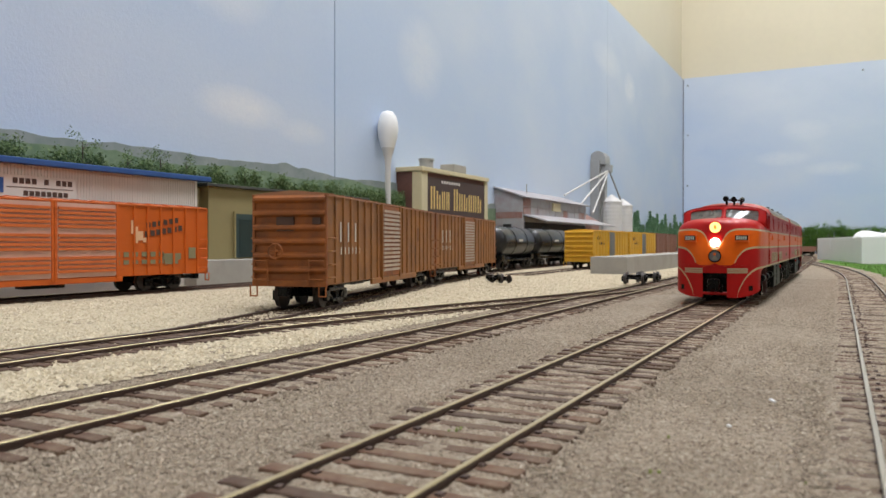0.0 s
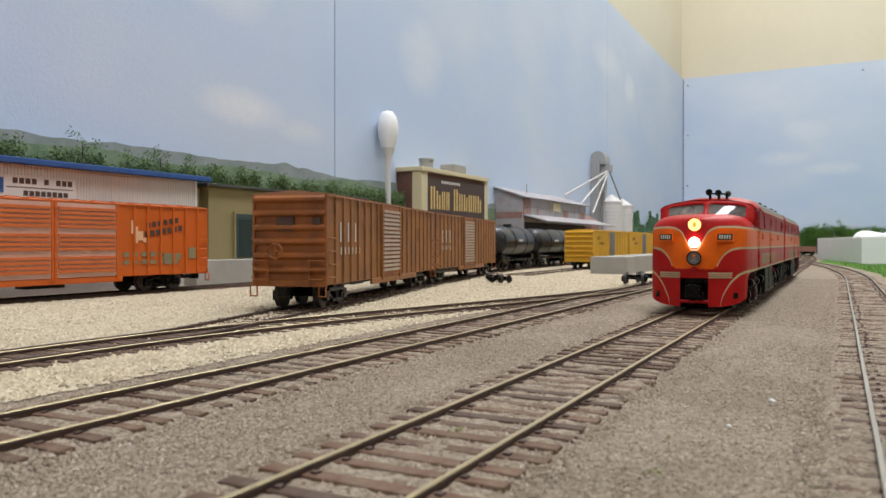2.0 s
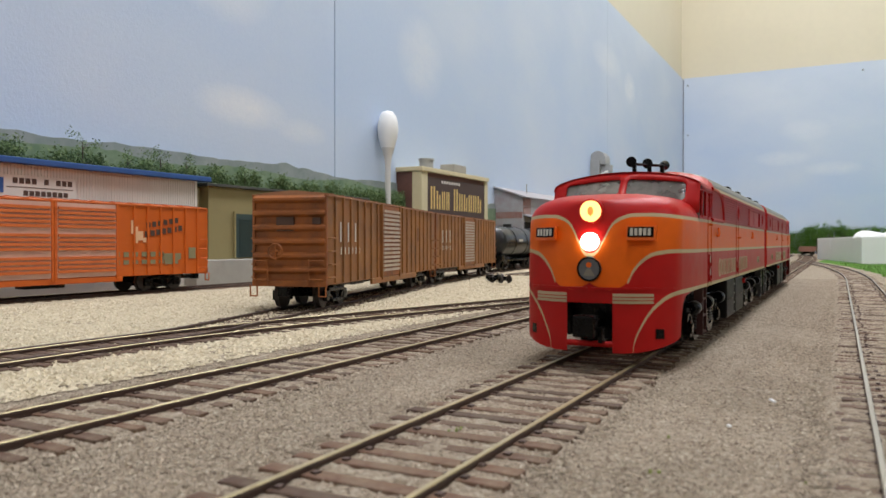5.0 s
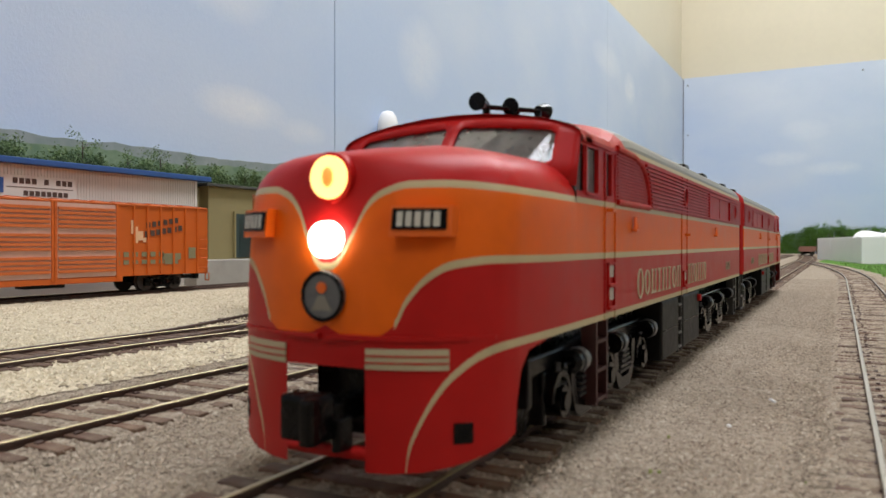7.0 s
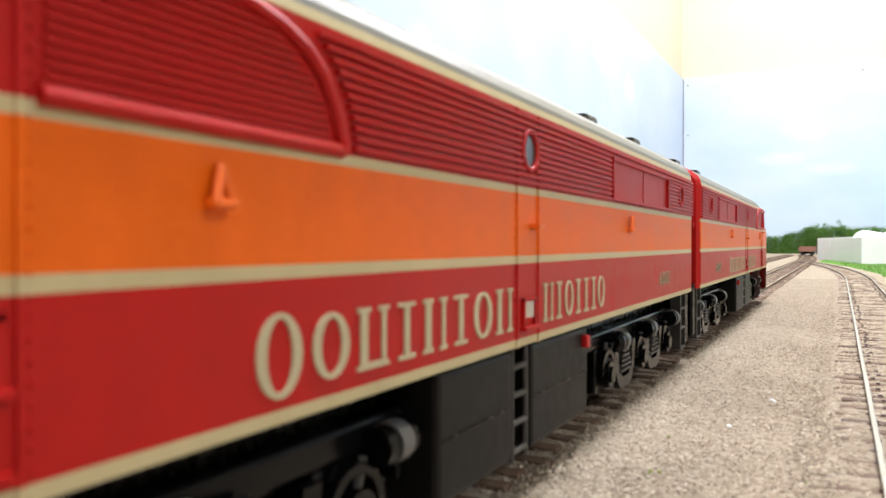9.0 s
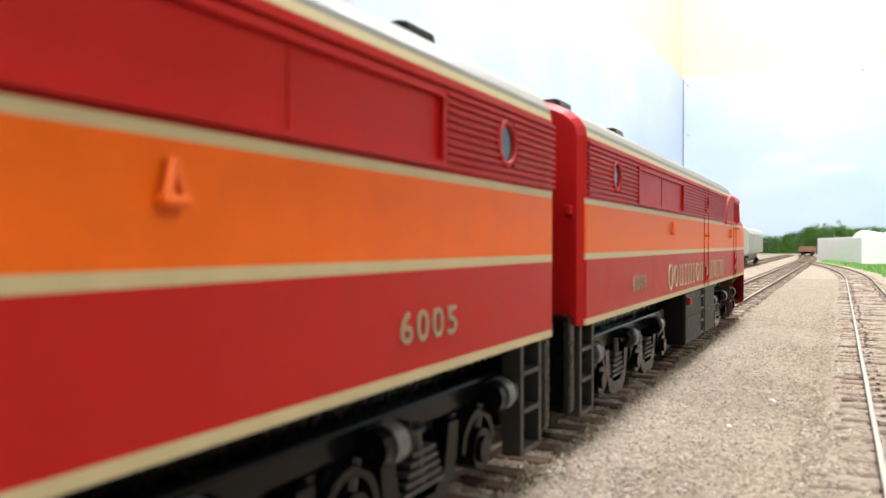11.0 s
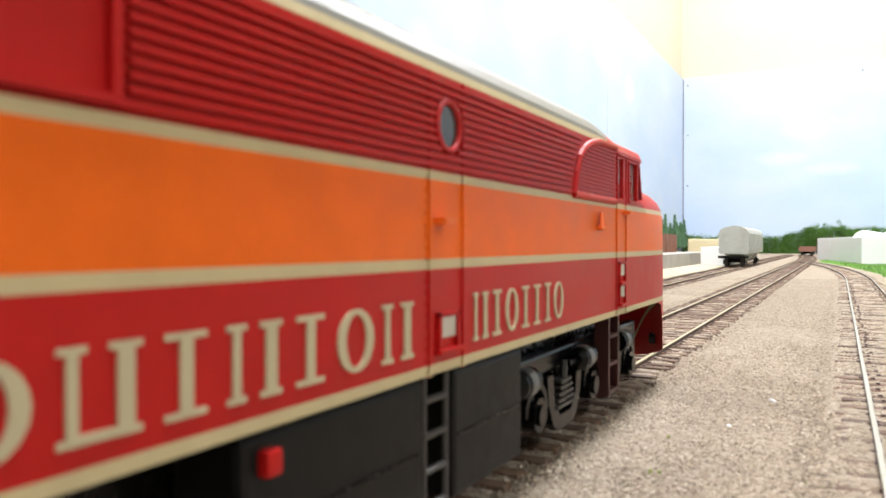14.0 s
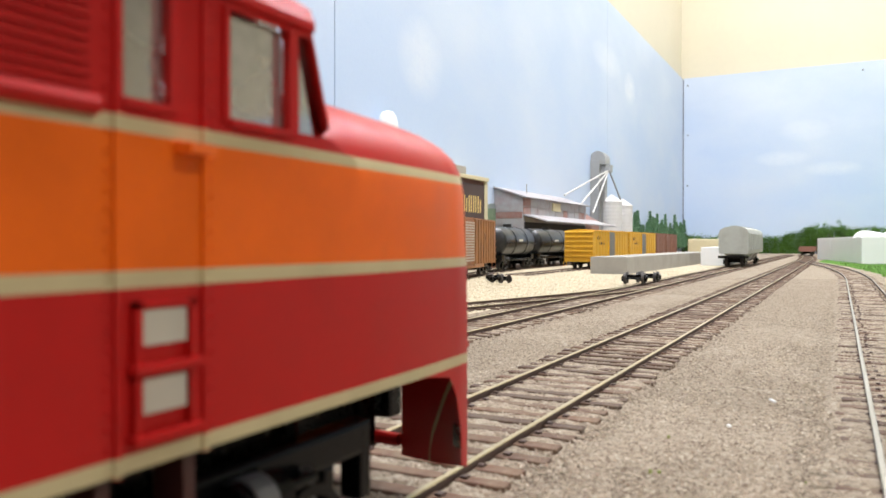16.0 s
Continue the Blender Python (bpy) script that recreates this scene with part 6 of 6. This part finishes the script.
M_HILL_FAR = hill_mat("painted_hill_far", (0.20, 0.24, 0.23), (0.28, 0.31, 0.30), 60)
M_HILL_NEAR = hill_mat("painted_hill_near", (0.12, 0.19, 0.11), (0.22, 0.29, 0.18), 90)
M_LEAF = leaf_mat("bush_leaves", [(0.07, 0.12, 0.05), (0.14, 0.21, 0.085), (0.21, 0.28, 0.125), (0.10, 0.165, 0.07)])
M_LEAF_BRIGHT = leaf_mat("tree_leaves", [(0.045, 0.11, 0.022), (0.095, 0.20, 0.04), (0.14, 0.26, 0.055), (0.07, 0.15, 0.03)])
M_CONIFER = leaf_mat("conifer_needles", [(0.09, 0.19, 0.10), (0.15, 0.28, 0.15), (0.21, 0.34, 0.19)])
M_BARK = paint("bark", (0.09, 0.07, 0.05), 0.9, var=0.3, scale=500)


def hill_strip(name, mat, x, y0, y1, zf, label):
    n = 260
    vs, fs = [], []
    for i in range(n + 1):
        y = y0 + (y1 - y0) * i / n
        z = zf(y)
        vs += [(x, y, GROUND), (x, y, z), (x - 0.0008, y, GROUND), (x - 0.0008, y, z)]
        if i:
            k = 4 * i
            fs += [(k - 4, k, k + 1, k - 3), (k - 3, k + 1, k + 3, k - 1)]
    tagged(put(name, mesh_from(name, vs, fs, mat)), label, "backdrop", kind="structure")


hill_strip("painted_hills", M_HILL_FAR, X_WALL + 0.0010, -0.9, 1.0, lambda y: 0.0905 + 0.0045 * noise.noise((y * 9, 3, 0)) + 0.0050 * abs(noise.noise((y * 34, 4, 0))) + 0.0020 * abs(noise.noise((y * 150, 4, 0))) - 0.012 * sstep(0.62, 0.95, y), "grey-green hills painted along the backdrop")
hill_strip("painted_woods", M_HILL_NEAR, X_WALL + 0.0020, -0.9, 1.0, lambda y: 0.0845 + 0.004 * noise.noise((y * 14, 7, 0)) + 0.0030 * abs(noise.noise((y * 60, 8, 0))) + 0.0014 * abs(noise.noise((y * 230, 8, 0))) - 0.012 * sstep(0.62, 0.95, y), "dull green woods painted along the backdrop")


def tuft(rng, n, c, r, size, squash=(1, 1, 1)):
    """Small leaf triangles round a centre."""
    p = rng.normal(0, 0.5, (n, 3)) * r * np.array(squash) + c
    d1 = rng.normal(0, 1, (n, 3))
    d2 = rng.normal(0, 1, (n, 3))
    d1 *= size / np.linalg.norm(d1, axis=1)[:, None]
    d2 *= size / np.linalg.norm(d2, axis=1)[:, None]
    return np.stack([p, p + d1, p + d2], 1)


def foliage(name, mat, tris, label, category, kind="", parent=None):
    v = np.concatenate(tris).reshape(-1, 3)
    f = np.arange(len(v)).reshape(-1, 3)
    me = bpy.data.meshes.new(name)
    me.from_pydata(v.tolist(), [], f.tolist())
    me.materials.append(mat)
    o = put(name, me, parent)
    return tagged(o, label, category, kind=kind) if label else o


def bushes_left():
    rng = np.random.default_rng(11)
    tr = []
    for i in range(330):
        y = rng.uniform(0.16, 0.74)
        top = 0.0752 + 0.012 * noise.noise((y * 55, 9, 0)) + rng.uniform(-0.004, 0.003)
        for k in range(3):
            tr.append(tuft(rng, 70, np.array((X_WALL + 0.006 + rng.uniform(0, 0.004), y + rng.uniform(-0.004, 0.004), top - 0.006 * k)), 0.0048, 0.0015, (0.6, 1, 1)))
    foliage("bush_row", M_LEAF, tr, "row of mossy green bushes in front of the painted hills", "bushes", "stuff")
    for y, h in ((0.312, 0.0915), (0.345, 0.085), (0.372, 0.086), (0.395, 0.0865), (0.455, 0.083)):
        T = empty("small_tree", pose(X_WALL + 0.010, y, GROUND), "small wispy green tree against the backdrop", "tree", "backdrop trees")
        bm = bmesh.new()
        tube(bm, (0, 0, 0), (0, 0, h), 0.0009, 6, 0.0003)
        for k in range(7):
            a, z = k * 2.4, h * (0.70 + 0.04 * k)
            tube(bm, (0, 0, z), (0.004 * math.cos(a), 0.006 * math.sin(a), z + 0.005), 0.0004, 5, 0.0001)
        part("trunk", bm, M_BARK, T)
        tr = [tuft(rng, 45, np.array((0.003 * rng.normal(), 0.006 * rng.normal(), h * rng.uniform(0.80, 1.04))), 0.0038, 0.0012) for k in range(12)]
        foliage("crown", M_LEAF, tr, "", "", parent=T)


def conifers():
    rng = np.random.default_rng(12)
    for i in range(24):
        y = 1.62 + i * 0.031 + rng.uniform(-0.01, 0.01)
        h = 0.075 + 0.03 * abs(noise.noise((y * 13, 2, 0))) * 2 + rng.uniform(-0.012, 0.016)
        T = empty("conifer", pose(X_WALL + 0.012, y, GROUND), "narrow dark conifer standing before the painted sky", "tree", "backdrop conifers")
        bm = bmesh.new()
        tube(bm, (0, 0, 0), (0, 0, h), 0.001, 6, 0.0002)
        part("trunk", bm, M_BARK, T)
        tr = []
        for k in range(14):
            z = h * (0.25 + 0.75 * k / 13)
            r = 0.0150 * (1 - k / 14.5)
            tr.append(tuft(rng, 110, np.array((0, 0, z)), r, 0.0036, (0.6, 1, 0.35)))
        foliage("crown", M_CONIFER, tr, "", "", parent=T)


def woods_end():
    rng = np.random.default_rng(13)
    tr = []
    for i in range(320):
        x = rng.uniform(-0.42, 0.34)
        top = 0.040 + 0.022 * sstep(-0.16, -0.06, x) + 0.010 * noise.noise((x * 22, 0, 1)) + 0.006 * noise.noise((x * 60, 0, 2))
        for k in range(5):
            tr.append(tuft(rng, 60, np.array((x + rng.uniform(-0.006, 0.006), Y_WALL - 0.012, top - 0.012 * k)), 0.0095, 0.0026, (1, 0.6, 1)))
    foliage("tree_line", M_LEAF_BRIGHT, tr, "dense green tree line before the end wall", "trees", "stuff")
    for x, h in ((-0.02, 0.082), (0.008, 0.087), (-0.055, 0.074), (0.115, 0.074), (0.06, 0.070)):
        T = empty("round_tree", pose(x, Y_WALL - 0.03, GROUND), "leafy green model tree in the tree line", "tree", "end wall trees")
        bm = bmesh.new()
        tube(bm, (0, 0, 0), (0, 0, h * 0.8), 0.0016, 6, 0.0006)
        for k in range(6):
            a = k * 1.9
            tube(bm, (0, 0, h * 0.45), (0.012 * math.cos(a), 0.010 * math.sin(a), h * 0.75), 0.0008, 5, 0.0002)
        part("trunk", bm, M_BARK, T)
        tr = [tuft(rng, 80, np.array((rng.normal() * 0.009, rng.normal() * 0.006, h * 0.72 + rng.normal() * 0.010)), 0.008, 0.0024) for k in range(16)]
        foliage("crown", M_LEAF_BRIGHT, tr, "", "", parent=T)


bushes_left()
conifers()
woods_end()


# ---- far end of the layout ----
def far_end():
    # grass beyond the curve
    vs, fs = [], []
    n, k = 90, 30
    for j in range(n + 1):
        y = 0.55 + (Y_WALL - 0.56) * j / n
        edge = 0.034 - 0.145 * max(0, y - 0.62) ** 2 if y < 1.30 else -0.033 + 0.03 * (y - 1.30)
        edge += 0.0025 * noise.noise((y * 50, 3, 0))
        for i in range(k + 1):
            x = edge + (0.9 - edge) * (i / k) ** 2
            vs.append((x, y, GROUND - 0.001 + 0.0016 * sstep(0, 0.006, x - edge) + 0.0008 * noise.noise((x * 60, y * 60, 2))))
    for j in range(n):
        for i in range(k):
            a = j * (k + 1) + i
            fs.append((a, a + 1, a + k + 2, a + k + 1))
    tagged(put("grass_field", mesh_from("grass_field", vs, fs, M_GRASS, True)), "bright green static grass beside the curve", "grass", kind="structure")
    rng = np.random.default_rng(4)
    px = rng.uniform(0.0, 0.25, 9000)
    py = rng.uniform(0.6, 1.6, 9000)
    ok = px > 0.036 - 0.145 * np.maximum(0, np.minimum(py, 1.28) - 0.62) ** 2
    px, py = px[ok], py[ok]
    m = len(px)
    b0 = np.stack([px, py, np.full(m, GROUND)], 1)
    h = rng.uniform(0.001, 0.003, m)
    tr = np.stack([b0, b0 + np.stack([rng.uniform(0.0004, 0.001, m), np.zeros(m), np.zeros(m)], 1), b0 + np.stack([rng.normal(0, 0.0006, m), rng.normal(0, 0.0006, m), h], 1)], 1)
    foliage("grass_tufts", M_LEAF_BRIGHT, [tr], "short green grass tufts on the field", "grass", "stuff")
    # unfinished white factory block
    B = empty("white_block_building", pose(0.0267, 1.186, GROUND, 0, 0, 9.5), "unpainted white and grey block building on the grass", "building")
    part("wall", boxm(0.0, 0.26, 0.0, 0.008, 0, 0.038, 0.0008), M_WHITE, B)
    part("wall", boxm(0.0, 0.008, 0.008, 0.38, 0, 0.038, 0.0008), M_GREYCARD, B)
    part("wall", boxm(0.252, 0.26, 0.008, 0.38, 0, 0.038, 0.0008), M_WHITE, B)
    part("wall", boxm(0.008, 0.252, 0.372, 0.38, 0, 0.038, 0.0008), M_WHITE, B)
    part("roof", boxm(0.008, 0.252, 0.008, 0.372, 0.032, 0.0365), M_WHITE, B)
    rnd = random.Random(3)
    for i in range(7):
        x, y = 0.02 + 0.033 * i, 0.04 + rnd.uniform(0, 0.05)
        bm = bmesh.new()
        ball(bm, (x, y, 0.0365), 0.022, 1.0, 1.0, rnd.uniform(0.30, 0.55), 14, 8)
        for v in bm.verts:
            v.co += 0.003 * noise.noise_vector(v.co * 60)
        part("roof_mound", bm, M_WHITE, B)
    # a white spot of filler on the grey side
    bm = bmesh.new()
    ball(bm, (-0.0002, 0.24, 0.028), 0.009, 0.08, 1, 1.0)
    part("filler_patch", bm, M_WHITE, B)
    # concrete platform in the yard
    tagged(part("loading_platform", boxm(-0.205, -0.171, 0.690, 1.20, GROUND, 0.0146, 0.0006), M_CONC, None), "long low grey concrete platform in the gravel yard", "platform")
    # pale loads and blocks beyond it
    tagged(part("foam_block", boxm(-0.158, -0.128, 1.02, 1.30, GROUND, 0.022, 0.001), M_WHITE, None), "white foam block laid along the siding", "block")
    tagged(part("foam_block", boxm(-0.215, -0.165, 1.26, 1.42, GROUND, 0.034, 0.002), M_CREAMPAINT, None), "cream coloured block at the end of the platform", "block")
    C = empty("gondola", pose(X_MAIN - 0.05 * 0.55 ** 2, 1.85, 0), "small rust brown gondola far up the main line", "gondola car")
    bm = bmesh.new()
    box(bm, -0.015, 0.015, 0, 0.16, 0.009, 0.011)
    for x in (-0.015, 0.0138):
        box(bm, x, x + 0.0012, 0, 0.16, 0.011, 0.020)
    for y in (0, 0.1588):
        box(bm, -0.0138, 0.0138, y, y + 0.0012, 0.011, 0.020)
    part("body", bm, M_BROWNCAR, C)
    for s in (-1, 1):
        for i in range(10):
            a, b = sorted((s * 0.015, s * 0.0158))
            part("side_rib", boxm(a, b, 0.004 + i * 0.0165, 0.0055 + i * 0.0165, 0.010, 0.020), M_BROWNCAR, C)
    freight_truck("truck", C, 0.022)
    freight_truck("truck", C, 0.138)


far_end()


# ---- small things on the ballast ----
def litter():
    rng = random.Random(8)
    m = leaf_mat("turf_crumb", [(0.22, 0.25, 0.09), (0.30, 0.33, 0.12)])
    for x, y, n in ((-0.0505, 0.1005, 5), (-0.020, 0.093, 2), (-0.021, 0.110, 1), (-0.004, 0.098, 1)):
        bm = bmesh.new()
        for i in range(n):
            ball(bm, (x + rng.gauss(0, 0.0006), y + rng.gauss(0, 0.0008), GROUND + 0.0009 + rng.random() * 0.0004), rng.uniform(0.00015, 0.0003), u=6, v=4)
        tagged(part("turf_crumb", bm, m, None), "crumb of bright green turf on the ballast", "turf", kind="stuff")
    for x, y, a, ln in ((-0.0105, 0.1475, 40, 0.0016), (-0.0150, 0.124, 70, 0.0007)):
        bm = bmesh.new()
        box(bm, -0.00025, 0.00025, -ln / 2, ln / 2, 0, 0.0004, 0.00015)
        o = part("chip", bm, M_WHITE, None)
        o.matrix_basis = pose(x, y, GROUND + 0.0004, 8, 0, a)
        tagged(o, "small white chip lying on the ballast", "chip")


litter()


def ceiling_lights():
    for x, y, k in [(0.05, -1.3, 1), (0.05, 0.35, 1), (0.05, 1.65, 1), (1.8, 0.2, 1), (1.8, -1.4, 1)]:
        F = empty("ceiling_light", pose(x, y, CEIL), "white fluorescent ceiling fixture", "ceiling light", "ceiling fixtures")
        part("housing", boxm(-0.18, 0.18, -0.6, 0.6, -0.055, 0.0, 0.006), M_CEIL, F)
        part("tube", boxm(-0.12, 0.12, -0.56, 0.56, -0.062, -0.0555), M_WHITE, F)


ceiling_lights()


def motions():
    rows_a, rows_b = [], []
    for i in range(33):
        t = i * 0.5
        y = headlight_y(t) + float(np.interp(t, [w[0] for w in WAVER], [w[1] for w in WAVER]))
        rows_a.append((t, pose(X_MAIN, y, 0)))
        rows_b.append((t, pose(X_MAIN, y + 2 * LOCO_LEN * LOCO_SCALE + TRAIL_GAP, 0, 0, 0, 180)))
    walk(lead, rows_a)
    walk(trail, rows_b)


motions()
